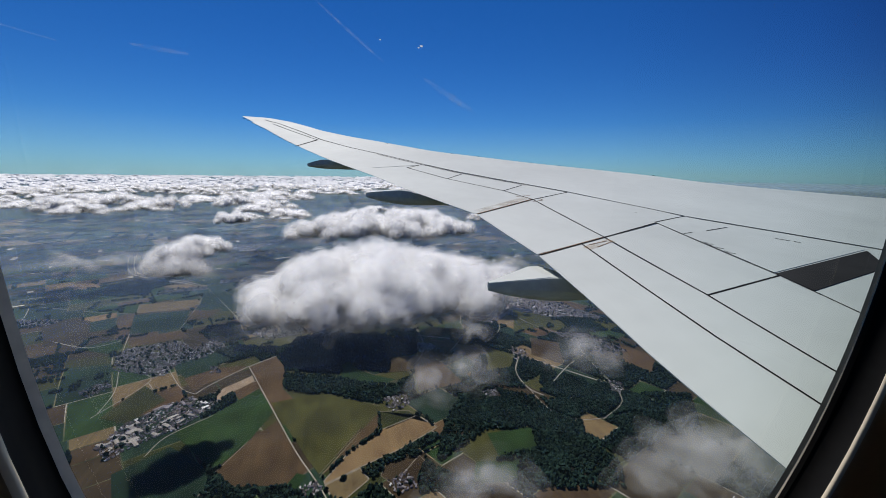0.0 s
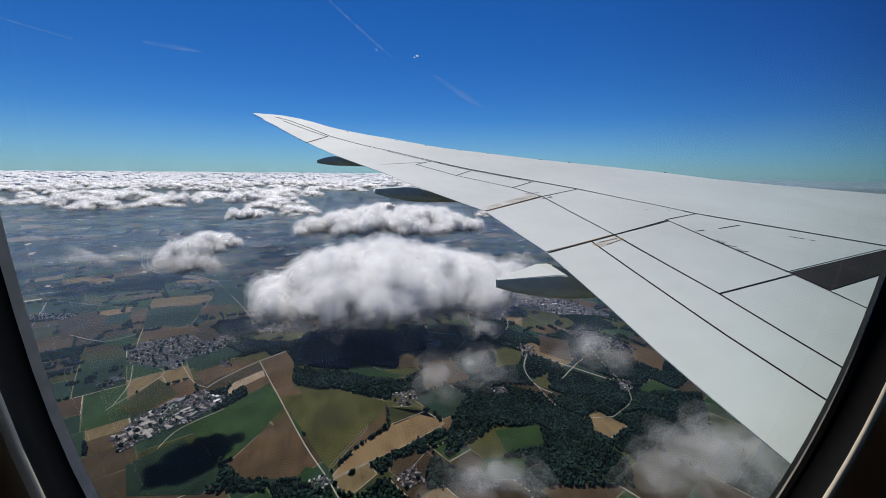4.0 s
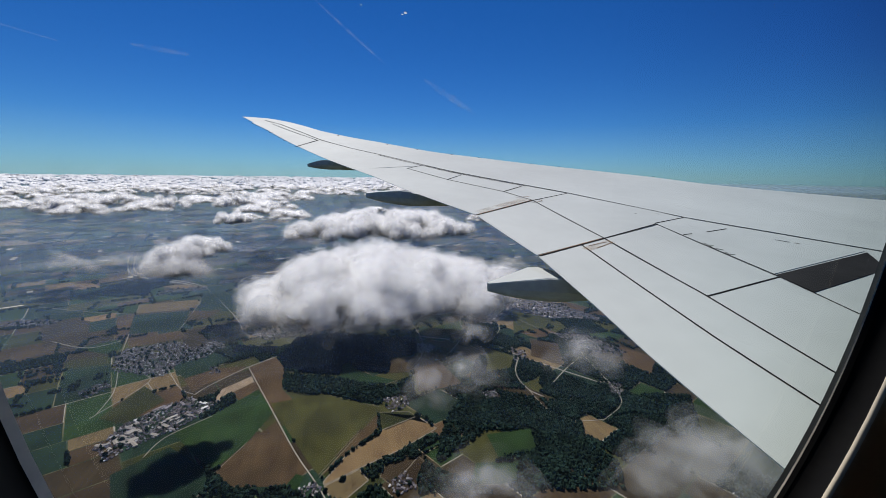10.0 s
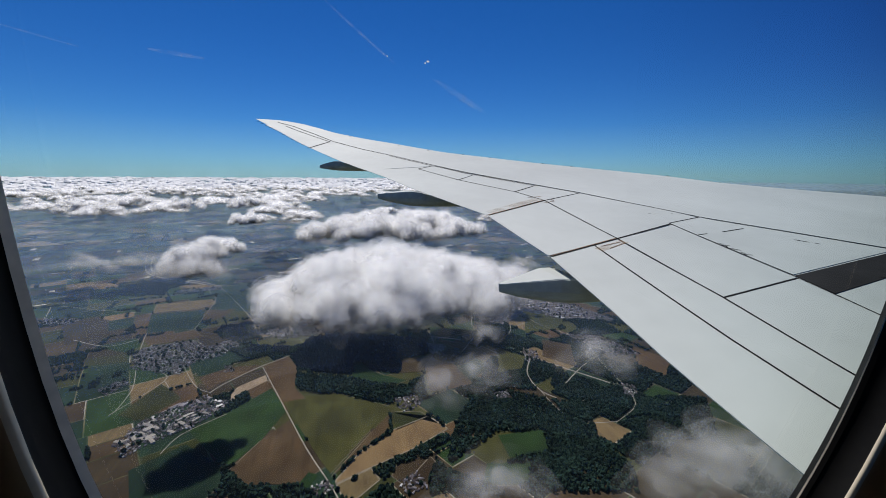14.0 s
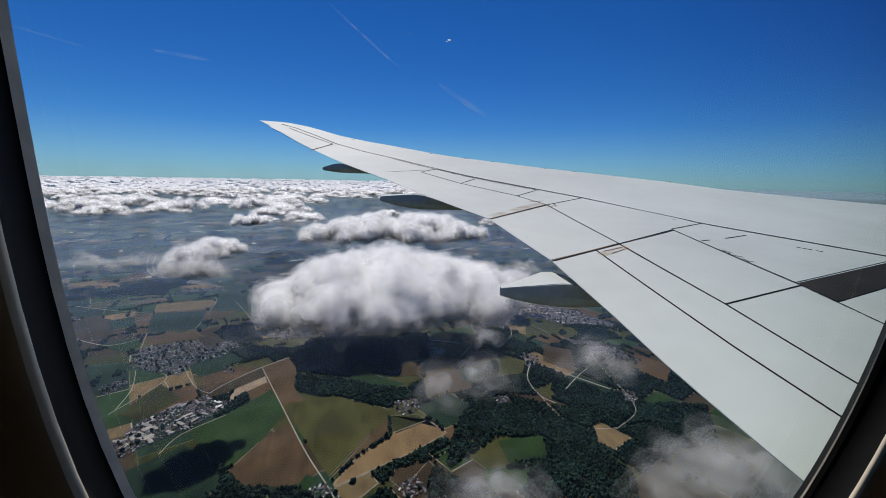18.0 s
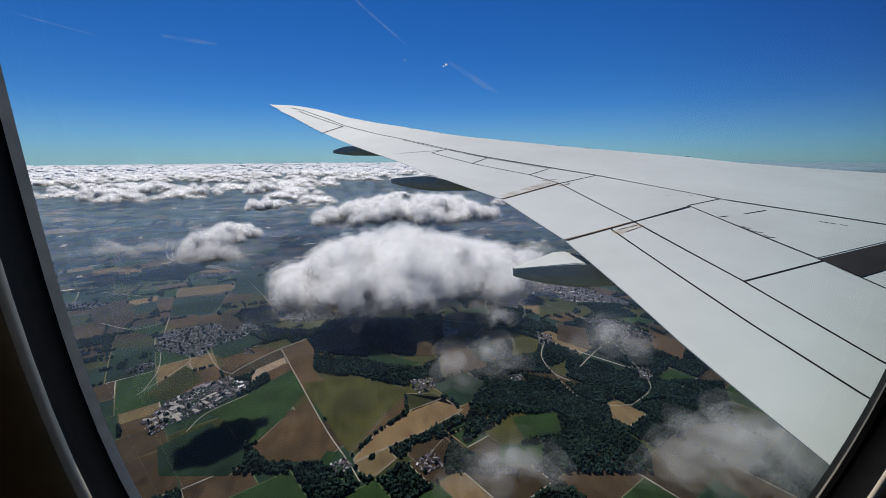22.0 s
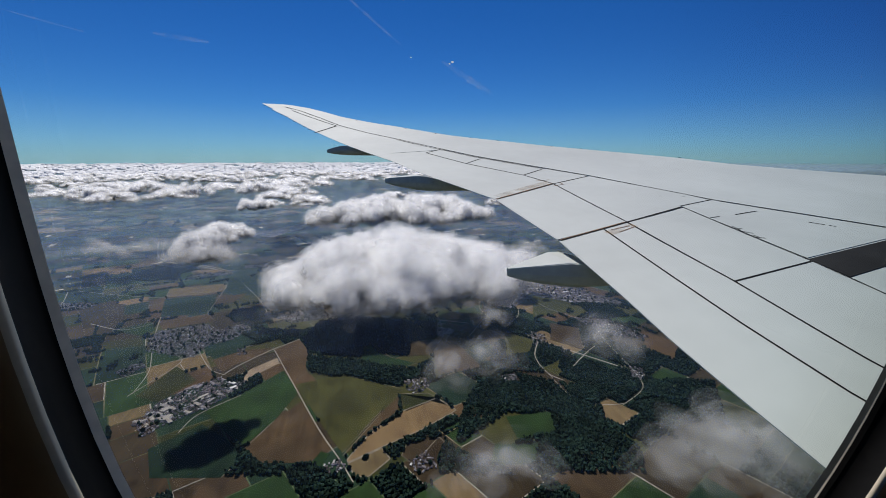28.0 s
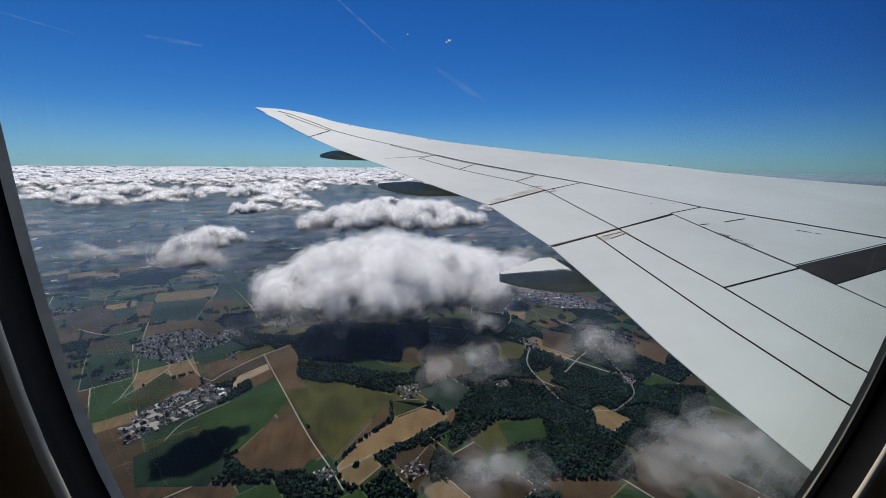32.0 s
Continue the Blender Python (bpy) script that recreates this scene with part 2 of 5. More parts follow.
CLOUD = droplets("cloud_body", 6.0, 0.95)
FAR_CLOUD = droplets("far_cloud", 3.0, 0.72)
SPECK = vapour("frost", 1, 1, through_it=0.6)
PUFF = vapour("cloud_puffs", 0.10, 0.35, 0.25, 0.62, through_it=0.5)
SKINS = [vapour("cloud_skin", most, 0.24, low, low + 0.26, (0.9, 0.905, 0.915), 0.55) for most, low in ((0.30, 0.20), (0.26, 0.30), (0.22, 0.38), (0.18, 0.44), (0.15, 0.48))]
WISPS = [vapour("cloud_wisps", most, 0.25, low, low + 0.36, (0.78, 0.785, 0.80)) for most, low in ((0.048, 0.28), (0.042, 0.34), (0.034, 0.40))]


def haze_material(dense, colour=(0.46, 0.66, 0.92), low=38.0, high=66.0):
    """Thin air haze: clear with a little scattered light, thinning out with height."""
    m = bpy.data.materials.new("air_haze")
    m.use_nodes = True
    nt = m.node_tree
    nt.nodes.clear()
    out = nt.nodes.new("ShaderNodeOutputMaterial")
    colour = (*colour, 1)
    d, t = node(nt, "ShaderNodeBsdfDiffuse", Color=colour), node(nt, "ShaderNodeBsdfTranslucent", Color=colour)
    both = node(nt, "ShaderNodeMixShader", Fac=0.5)
    nt.links.new(d.outputs[0], both.inputs[1])
    nt.links.new(t.outputs[0], both.inputs[2])
    co = nt.nodes.new("ShaderNodeTexCoord")
    sep = nt.nodes.new("ShaderNodeSeparateXYZ")
    nt.links.new(co.outputs["Object"], sep.inputs[0])
    span = node(nt, "ShaderNodeMapRange")
    for k, v in (("From Min", low), ("From Max", high), ("To Min", dense), ("To Max", 0.0)):
        span.inputs[k].default_value = v
    nt.links.new(sep.outputs["Z"], span.inputs["Value"])
    clear, last = nt.nodes.new("ShaderNodeBsdfTransparent"), nt.nodes.new("ShaderNodeMixShader")
    nt.links.new(span.outputs[0], last.inputs[0])
    nt.links.new(clear.outputs[0], last.inputs[1])
    nt.links.new(both.outputs[0], last.inputs[2])
    nt.links.new(last.outputs[0], out.inputs[0])
    return m


# ---- building helpers ----
def mesh_of(name, verts, faces, material, smooth=False):
    me = bpy.data.meshes.new(name)
    me.from_pydata([tuple(v) for v in verts], [], [tuple(f) for f in faces])
    me.materials.append(material)
    if smooth:
        me.polygons.foreach_set("use_smooth", [True] * len(me.polygons))
    me.update()
    return me


def raw(name, verts, faces, material, parent=None, smooth=False, label=""):
    ob = new(name, mesh_of(name, verts, faces, material, smooth))
    ob.parent = parent
    return tagged(ob, label) if label else ob


def part(name, bm, material, parent, label="", smooth=False):
    bmesh.ops.recalc_face_normals(bm, faces=bm.faces)
    me = bpy.data.meshes.new(name)
    bm.to_mesh(me)
    bm.free()
    me.materials.append(material)
    if smooth:
        me.polygons.foreach_set("use_smooth", [True] * len(me.polygons))
    ob = new(name, me)
    ob.parent = parent
    return tagged(ob, label) if label else ob


def grid_faces(n, m, base=0, wrap=False):
    f = []
    for i in range(n - 1):
        for j in range(m if wrap else m - 1):
            k = (j + 1) % m
            f.append((base + i * m + j, base + i * m + k, base + (i + 1) * m + k, base + (i + 1) * m + j))
    return f


def prism(points, z0, z1):
    n = len(points)
    area = sum(points[i][0] * points[(i + 1) % n][1] - points[(i + 1) % n][0] * points[i][1] for i in range(n))
    if area < 0:
        points = points[::-1]
    v = [(x, y, z0) for x, y in points] + [(x, y, z1) for x, y in points]
    return v, [tuple(range(n, 2 * n))] + [(i, (i + 1) % n, n + (i + 1) % n, n + i) for i in range(n)]


def inside(p, poly):
    x, y, hit = p[0], p[1], False
    for i in range(len(poly)):
        (x1, y1), (x2, y2) = poly[i], poly[i - 1]
        if (y1 > y) != (y2 > y) and x < (x2 - x1) * (y - y1) / (y2 - y1) + x1:
            hit = not hit
    return hit


def ico(level):
    bm = bmesh.new()
    bmesh.ops.create_icosphere(bm, subdivisions=level, radius=1.0)
    v = np.array([x.co[:] for x in bm.verts])
    f = np.array([[x.index for x in p.verts] for p in bm.faces])
    bm.free()
    return v, f


# ---- aircraft wing ----
K = 1.1                                    # plan table to metres
TE = ((0.09, 2.50), (1.4, 2.52), (2.5, 2.62), (3.55, 2.78), (5.2, 2.97), (7.6, 2.90), (10.3, 1.89), (11.9, 1.36), (14.8, 0.13), (18.6, -1.33), (22.2, -2.62), (26.5, -4.45))
LE = ((0.09, 28.6), (4.0, 22.4), (8.33, 15.6), (9.56, 13.6), (10.43, 12.4), (11.64, 11.34), (12.75, 9.9), (14.24, 7.78), (15.4, 6.35), (16.72, 4.65), (19.2, 2.62), (20.37, 1.5), (22.14, 0.11), (23.73, -0.77), (25.0, -1.62), (26.0, -2.65), (26.4, -3.5), (26.5, -4.40))
SPAR = ((0.2, 11.8), (2.0, 10.6), (4.62, 8.95), (5.6, 8.32), (6.85, 7.45), (7.54, 7.15), (9.46, 6.2), (10.55, 5.45), (12.5, 4.05), (15.8, 2.15), (17.3, 1.12), (19.3, -0.02), (21.5, -0.92), (24.0, -2.1), (25.6, -3.2))


def along(table, y):
    return float(np.interp(y, [a for a, _ in table], [b for _, b in table]))


def wing_z(y):
    return -1.9 + 0.10 * y + 0.0028 * y * y


def skin(x, y, up=0.0):
    """A point on the wing's upper skin, from the plan table, in metres."""
    return (K * x, K * y, EYE + K * wing_z(y) + up)


wing = tagged(new("aircraft_wing"), "long white swept airliner wing with grey seams and a raked tip", "wing")


def build_wing_box():
    ys = sorted(set(list(np.linspace(0.098, 26.5, 70)) + [25.9, 26.2, 26.45]))
    cs = [0, 0.02, 0.1, 0.2, 0.3, 0.4, 0.5, 0.6, 0.7, 0.8, 0.88, 0.955, 0.975, 0.99, 1.0]
    verts, n = [], len(cs) * 2 - 2
    for y in ys:
        te, le = along(TE, y) + 0.10, along(LE, y)
        chord = max(le - te, 0.06)
        top, bottom = [], []
        for c in cs:
            edge = max(0.0, (c - 0.955) / 0.045)
            thick = chord * 0.10 * math.sqrt(max(c, 0.0)) * (1 - c) ** 0.45 * 1.3 * min(1.0, c * 5) + 0.004
            drop = 0.016 * chord * edge ** 2.2
            top.append((K * (te + c * chord), K * y, EYE + K * (wing_z(y) - drop) - 0.012))
            bottom.append((K * (te + c * chord), K * y, EYE + K * (wing_z(y) - drop - (thick if c < 1 else 0.0)) - 0.014))
        verts += top + bottom[-2:0:-1]
    faces = grid_faces(len(ys), n, wrap=True)
    faces += [tuple(range(n)), tuple(range(len(verts) - n, len(verts)))]
    bm = bmesh.new()
    vs = [bm.verts.new(v) for v in verts]
    for f in faces:
        bm.faces.new([vs[i] for i in f])
    part("wing_box", bm, WING_PAINT, wing, smooth=True)


build_wing_box()


def panel(name, a, b, material=WING_PAINT, up=0.0, gap=0.012, rows=10, label=""):
    """A skin panel between two edges of the plan, a and b, each a row of points; gap: the joint round it."""
    def walk_edge(e, t):
        s = [0.0]
        for p, q in zip(e, e[1:]):
            s.append(s[-1] + math.dist(p, q))
        return (np.interp(t * s[-1], s, [p[0] for p in e]), np.interp(t * s[-1], s, [p[1] for p in e]))
    length = sum(math.dist(p, q) for p, q in zip(a, a[1:]))
    width = math.dist(a[0], b[0]) + math.dist(a[-1], b[-1])
    g, h = gap / max(length, 0.1), 2 * gap / max(width, 0.1)
    n = max(4, int(length * 2.5))
    verts = []
    for level in (up, up - 0.010):
        for i in range(n + 1):
            t = g + (1 - 2 * g) * i / n
            (ax, ay), (bx, by) = walk_edge(a, t), walk_edge(b, t)
            for j in range(rows + 1):
                u = h + (1 - 2 * h) * j / rows
                verts.append(skin(ax + (bx - ax) * u, ay + (by - ay) * u, level))
    m, half = rows + 1, (n + 1) * (rows + 1)
    faces = grid_faces(n + 1, m)
    rim = [i * m for i in range(n + 1)] + [n * m + j for j in range(1, m)] + [i * m + rows for i in range(n - 1, -1, -1)] + list(range(rows - 1, 0, -1))
    faces += [(rim[i], rim[(i + 1) % len(rim)], half + rim[(i + 1) % len(rim)], half + rim[i]) for i in range(len(rim))]
    bm = bmesh.new()
    vs = [bm.verts.new(v) for v in verts]
    for f in faces:
        bm.faces.new([vs[i] for i in f])
    return part(name, bm, material, wing, label)


def seam(points, width=0.021, up=0.003, material=SEALANT, name="seam", label=""):
    fine = []
    for p, q in zip(points, points[1:]):
        k = max(2, int(math.dist(p, q) * 3))
        fine += [(p[0] + (q[0] - p[0]) * i / k, p[1] + (q[1] - p[1]) * i / k) for i in range(k)]
    fine.append(points[-1])
    verts = []
    for i, p in enumerate(fine):
        q, o = fine[min(i + 1, len(fine) - 1)], fine[max(i - 1, 0)]
        d = Vector((q[0] - o[0], q[1] - o[1])).normalized() * ((width + 0.0022 * p[1]) / 2 / K)
        verts += [skin(p[0] - d.y, p[1] + d.x, up), skin(p[0] + d.y, p[1] - d.x, up)]
    return raw(name, verts, [(2 * i, 2 * i + 1, 2 * i + 3, 2 * i + 2) for i in range(len(fine) - 1)], material, wing, label=label)


def spar(y0, y1, back=0.0):
    ys = [y0] + [y for y, _ in SPAR if min(y0, y1) < y < max(y0, y1)][::1 if y1 > y0 else -1] + [y1]
    return [(along(SPAR, y) - back, y) for y in ys]


def trail(y0, y1):
    ys = [y0] + [y for y, _ in TE if min(y0, y1) < y < max(y0, y1)][::1 if y1 > y0 else -1] + [y1]
    return [(along(TE, y), y) for y in ys]


# joints of the plan
HINGE_OUT, HINGE_IN = (4.78, 8.72), (4.60, 5.81)
panel("leading_edge_skin", spar(0.4, 24.5), [(along(LE, y) - 0.14 * (along(LE, y) - along(TE, y)), y) for y in np.linspace(0.4, 24.5, 24)], rows=12)
panel("aileron", trail(7.62, 13.12), [HINGE_OUT, (4.47, 9.72), (3.43, 11.36), (2.57, 13.27)])
panel("outboard_spoiler", [HINGE_OUT, (4.47, 9.72)], [(6.15, 9.42), (5.30, 10.35)], rows=6)
panel("outboard_spoiler", [(4.47, 9.72), (3.43, 11.36)], [(5.30, 10.35), (4.10, 12.05)], rows=6)
panel("outboard_spoiler", [(3.43, 11.36), (2.61, 13.15)], [(4.10, 12.05), (3.20, 13.68)], rows=6)
panel("outboard_skin", trail(13.03, 24.4), spar(13.70, 24.6), rows=4, gap=0.0, up=-0.002)
panel("middle_flap", trail(5.22, 7.58), [HINGE_IN, HINGE_OUT])
panel("middle_spoiler", [HINGE_IN, HINGE_OUT], [(6.27, 6.46), (7.45, 6.85), (7.15, 7.54), (6.17, 9.40)])
panel("inboard_flap", trail(0.5, 5.17), [(3.35, 0.5), (3.41, 1.79), (3.52, 2.73), (3.97, 5.56)])
panel("flap_vane", [(3.35, 0.5), (3.41, 1.79), (3.52, 2.73), (3.97, 5.56)], [(3.85, 0.5), (4.02, 2.07), (4.31, 3.53), (4.58, 5.79)])
panel("inboard_spoiler", [(4.31, 3.53), (4.58, 5.79)], [(5.90, 3.83), (6.32, 6.44)])
panel("inboard_spoiler", [(3.85, 0.5), (4.02, 2.07), (4.31, 3.522)], [(5.2, 0.5), (5.64, 2.79), (5.90, 3.822)])
panel("inboard_skin", [(5.94, 3.92), (6.34, 6.54)], [(8.78, 4.43), (7.40, 6.84)])
panel("dark_walkway_panel", [(5.81, 3.33), (5.94, 3.91)], [(8.0, 3.74), (8.75, 4.40)], WING_DARK, label="dark grey panel beside the wing root")
panel("root_skin", [(5.2, 0.5), (5.64, 2.79), (5.80, 3.30)], [(11.4, 0.5), (9.9, 2.6), (8.9, 3.86)])
for line in ([HINGE_OUT, (4.47, 9.72), (3.43, 11.36), (2.61, 13.15)], [HINGE_IN, HINGE_OUT], [(3.41, 1.2), (3.41, 1.79), (3.52, 2.73), (3.97, 5.56)],
             [(3.9, 0.9), (4.02, 2.07), (4.31, 3.53), (4.60, 5.81)], [(5.3, 1.0), (5.64, 2.79), (5.94, 3.93), (6.34, 6.54)], [(4.31, 3.52), (5.90, 3.82)],
             [(4.47, 9.72), (5.30, 10.35)], [(3.43, 11.36), (4.10, 12.05)], [(2.61, 13.15), (3.2, 13.68)], [(6.34, 6.54), (7.40, 6.86)], spar(0.5, 25.3)):
    seam(line)
seam([(2.92, 7.60), HINGE_OUT], 0.05, 0.004)
seam([HINGE_OUT, (6.15, 9.40)], 0.025, 0.003)
seam([(3.0, 5.19), HINGE_IN], 0.05, 0.004)
seam([HINGE_IN, (6.30, 6.48)], 0.03, 0.003)
seam([(-1.06, 17.41), (-0.17, 19.29)], 0.05, 0.004)
seam([(-0.21, 19.28), (-2.47, 23.97)], 0.012, 0.004)
for a, b in (((2.95, 7.635), (4.74, 8.735)), ((3.02, 5.215), (4.56, 5.815))):
    seam([a, b], 0.010, 0.006, RUST, "stain", "thin brown hydraulic fluid line")
seam([(3.0, 7.80), (4.75, 8.93)], 0.2, 0.005, SMEAR, "stain", "faint brown hydraulic fluid smear")
seam([(3.9, 5.33), (4.6, 5.64)], 0.16, 0.005, SMEAR, "stain", "faint brown hydraulic fluid smear")
for a, b in (((4.05, 5.48), (4.5, 5.62)), ((4.12, 5.36), (4.55, 5.56)), ((4.55, 5.56), (4.58, 5.7)), ((4.66, 8.5), (4.98, 8.62)), ((4.98, 8.62), (5.0, 8.8)), ((4.5, 9.05), (4.9, 9.12))):
    seam([a, b], 0.006, 0.007, RUST, "stain", "thin brown hydraulic fluid line")
seam([(along(SPAR, y) - 0.14, y) for y in (10.4, 12.5, 15.8)], 0.010)
for a, b in (((6.27, 5.77), (6.5, 5.8)), ((6.9, 5.85), (7.55, 5.98)), ((7.79, 5.23), (7.92, 5.06)), ((7.95, 5.02), (8.0, 4.94))):
    seam([a, b], 0.02, 0.004, SEALANT, "stencil_mark")
for i in range(9):
    y = 5.36 - 0.075 * i
    seam([(6.14 - 0.012 * i + 0.07 * (i % 2), y), (6.16 - 0.012 * i + 0.06 * (i % 3), y - 0.07)], 0.020, 0.004, SEALANT, "scuff_mark")

for x, y, s in ((7.1, 3.62, 0.07), (6.5, 7.3, 0.05), (7.0, 7.2, 0.04)):
    seam([(x, y), (x + s, y - 0.4 * s)], 0.003, 0.005, SEALANT, "scuff_mark")


def fairing(y, tail, nose, z_tail, depth, wide, rise, lift=0.07):
    """A flap track fairing, a boat-shaped body that hangs under the trailing edge, with a flat white top."""
    bm, cap = bmesh.new(), bmesh.new()
    rings, lids = [], []
    te = along(TE, y)
    for i in range(17):
        u = i / 16
        x = tail + (nose - tail) * u
        v = min(1.0, (x - tail) / (te - tail))
        w = wide * (0.08 + 0.92 * v)
        top = wing_z(y) - lift - z_tail
        h = depth * (0.25 + 0.75 * v ** 0.8 + 0.25 * max(0.0, (x - te) / (nose - te))) - 0.35 * min(0.4, max(0.0, x - te))
        up = [z_tail + top * v ** rise - 0.35 * min(0.4, max(0.0, x - te))] * 2
        shape = ((-0.5, 0.0), (0.5, 0.0), (0.5, -0.45), (0.42, -0.75), (0.24, -0.95), (0.0, -1.0), (-0.24, -0.95), (-0.42, -0.75), (-0.5, -0.45))
        rings.append([bm.verts.new((K * x, K * (y + a * w), EYE + K * (up[0] + (up[1] - up[0]) * (a + 0.5) + b * h))) for a, b in shape])
        if x < te + 0.16:
            lids.append([cap.verts.new((K * x, K * (y + a * w), EYE + K * (up[0] + (up[1] - up[0]) * (a + 0.5)) + b)) for a, b in ((-0.5, -0.012), (-0.47, 0.012), (0.47, 0.012), (0.5, -0.012))])
    for p, q in zip(rings, rings[1:]):
        for j in range(len(p)):
            bm.faces.new((p[j], p[(j + 1) % len(p)], q[(j + 1) % len(p)], q[j]))
    bm.faces.new(rings[0])
    bm.faces.new(rings[-1])
    for p, q in zip(lids, lids[1:]):
        for j in range(4):
            cap.faces.new((p[j], p[(j + 1) % 4], q[(j + 1) % 4], q[j]))
    cap.faces.new(lids[0])
    body = part("flap_track_fairing", bm, FAIRING, wing, "grey boat-shaped flap track fairing")
    part("fairing_top", cap, WING_PAINT, body, "white upper skin of the fairing")


fairing(14.9, -0.53, 3.2, 0.02, 0.34, 0.70, 0.8, 0.03)
fairing(10.2, 0.98, 5.2, -0.69, 0.40, 0.70, 0.8, 0.03)
fairing(4.85, 2.05, 6.0, -1.56, 0.42, 0.75, 1.0, 0.10)
for y in (11.6, 13.5, 14.1, 15.4, 16.1, 17.2, 18.5, 20.8):
    v, f = prism([(K * (along(LE, y) - 0.44), K * (y - 0.015)), (K * (along(LE, y) - 0.38), K * (y - 0.015)), (K * (along(LE, y) - 0.38), K * (y + 0.015)), (K * (along(LE, y) - 0.44), K * (y + 0.015))], EYE + K * wing_z(y) - 0.02, EYE + K * wing_z(y) + 0.012)
    raw("vortex_tab", v, f, SEALANT, wing)
for i in range(11):
    y = 18.4 + 0.72 * i
    x = along(TE, y)
    v, f = prism([(K * (x - 0.09), K * (y - 0.02)), (K * (x + 0.05), K * (y - 0.02)), (K * (x + 0.05), K * (y + 0.02)), (K * (x - 0.09), K * (y + 0.02))], EYE + K * wing_z(y) - 0.02, EYE + K * wing_z(y))
    raw("static_wick", v, f, SEALANT, wing)


# ---- cabin window ----
WIN_X, WIN_Z, WIN_A, WIN_B, WIN_P = 0.0752, EYE + 0.016, 0.139, 0.1946, 2.68


def outline(grow, y, n=96):
    pts = []
    for i in range(n):
        t = 2 * math.pi * i / n
        c, s = math.cos(t), math.sin(t)
        fore = max(0.0, min(1.0, (c + 0.1) / 0.6))   # the forward side is straighter and leans out
        fore = fore * fore * (3 - 2 * fore)
        p, wide, tall = WIN_P - 0.68 * fore, WIN_A + 0.0095 * fore + grow, WIN_B + 0.0254 * fore + grow
        if y < 0.092:
            wide += 0.0022 * fore
        r = (abs(c) ** p + abs(s) ** p) ** (-1 / p)
        pts.append((WIN_X + wide * c * r, y, WIN_Z + tall * s * r))
    return pts


def ring(name, steps, material, parent, label=""):
    verts = []
    for grow, y in steps:
        verts += outline(grow, y)
    return raw(name, verts, grid_faces(len(steps), 96, wrap=True), material, parent, True, label)


window = tagged(new("window_1"), "rounded cabin window with a dark rubber gasket", "window", kind="structure")
ring("outer_gasket", ((0.012, 0.108), (0.0045, 0.1025), (0.0, 0.1006)), RUBBER, window, "black rubber outside the pane")


def seal_lip(n=96):
    """The seal's inner lip, squeezed thin along the forward edge."""
    thin = [1 - 0.85 * max(0.0, math.cos(2 * math.pi * i / n)) ** 0.6 for i in range(n)]
    return [tuple(a + (b - a) * k for a, b in zip(p, q)) for p, q, k in zip(outline(0.0, 0.1006), outline(0.0009, 0.0985), thin)]


raw("outer_seal", outline(0.0, 0.1006) + seal_lip(), grid_faces(2, 96, wrap=True), SEAL, window, True, "thin grey seal round the pane")
raw("gasket_lip", seal_lip() + outline(0.0009, 0.0985), grid_faces(2, 96, wrap=True), RUBBER, window, True, "black rubber gasket")
ring("gasket", ((0.0009, 0.0985), (0.0016, 0.0979), (0.0016, 0.0905), (0.0009, 0.0893)), RUBBER, window, "black rubber gasket")
ring("reveal_edge", ((0.0009, 0.0893), (0.0007, 0.0886), (0.0010, 0.0879), (0.0018, 0.0873)), LIT_EDGE, window, "rounded edge of the window surround with a painted highlight")
ring("window_reveal", ((0.0018, 0.0873), (0.0030, 0.0866), (0.0065, 0.0858), (0.014, 0.0842), (0.030, 0.0785), (0.050, 0.069), (0.068, 0.062), (0.080, 0.060)), PLASTIC, window, "beige moulded plastic window surround")


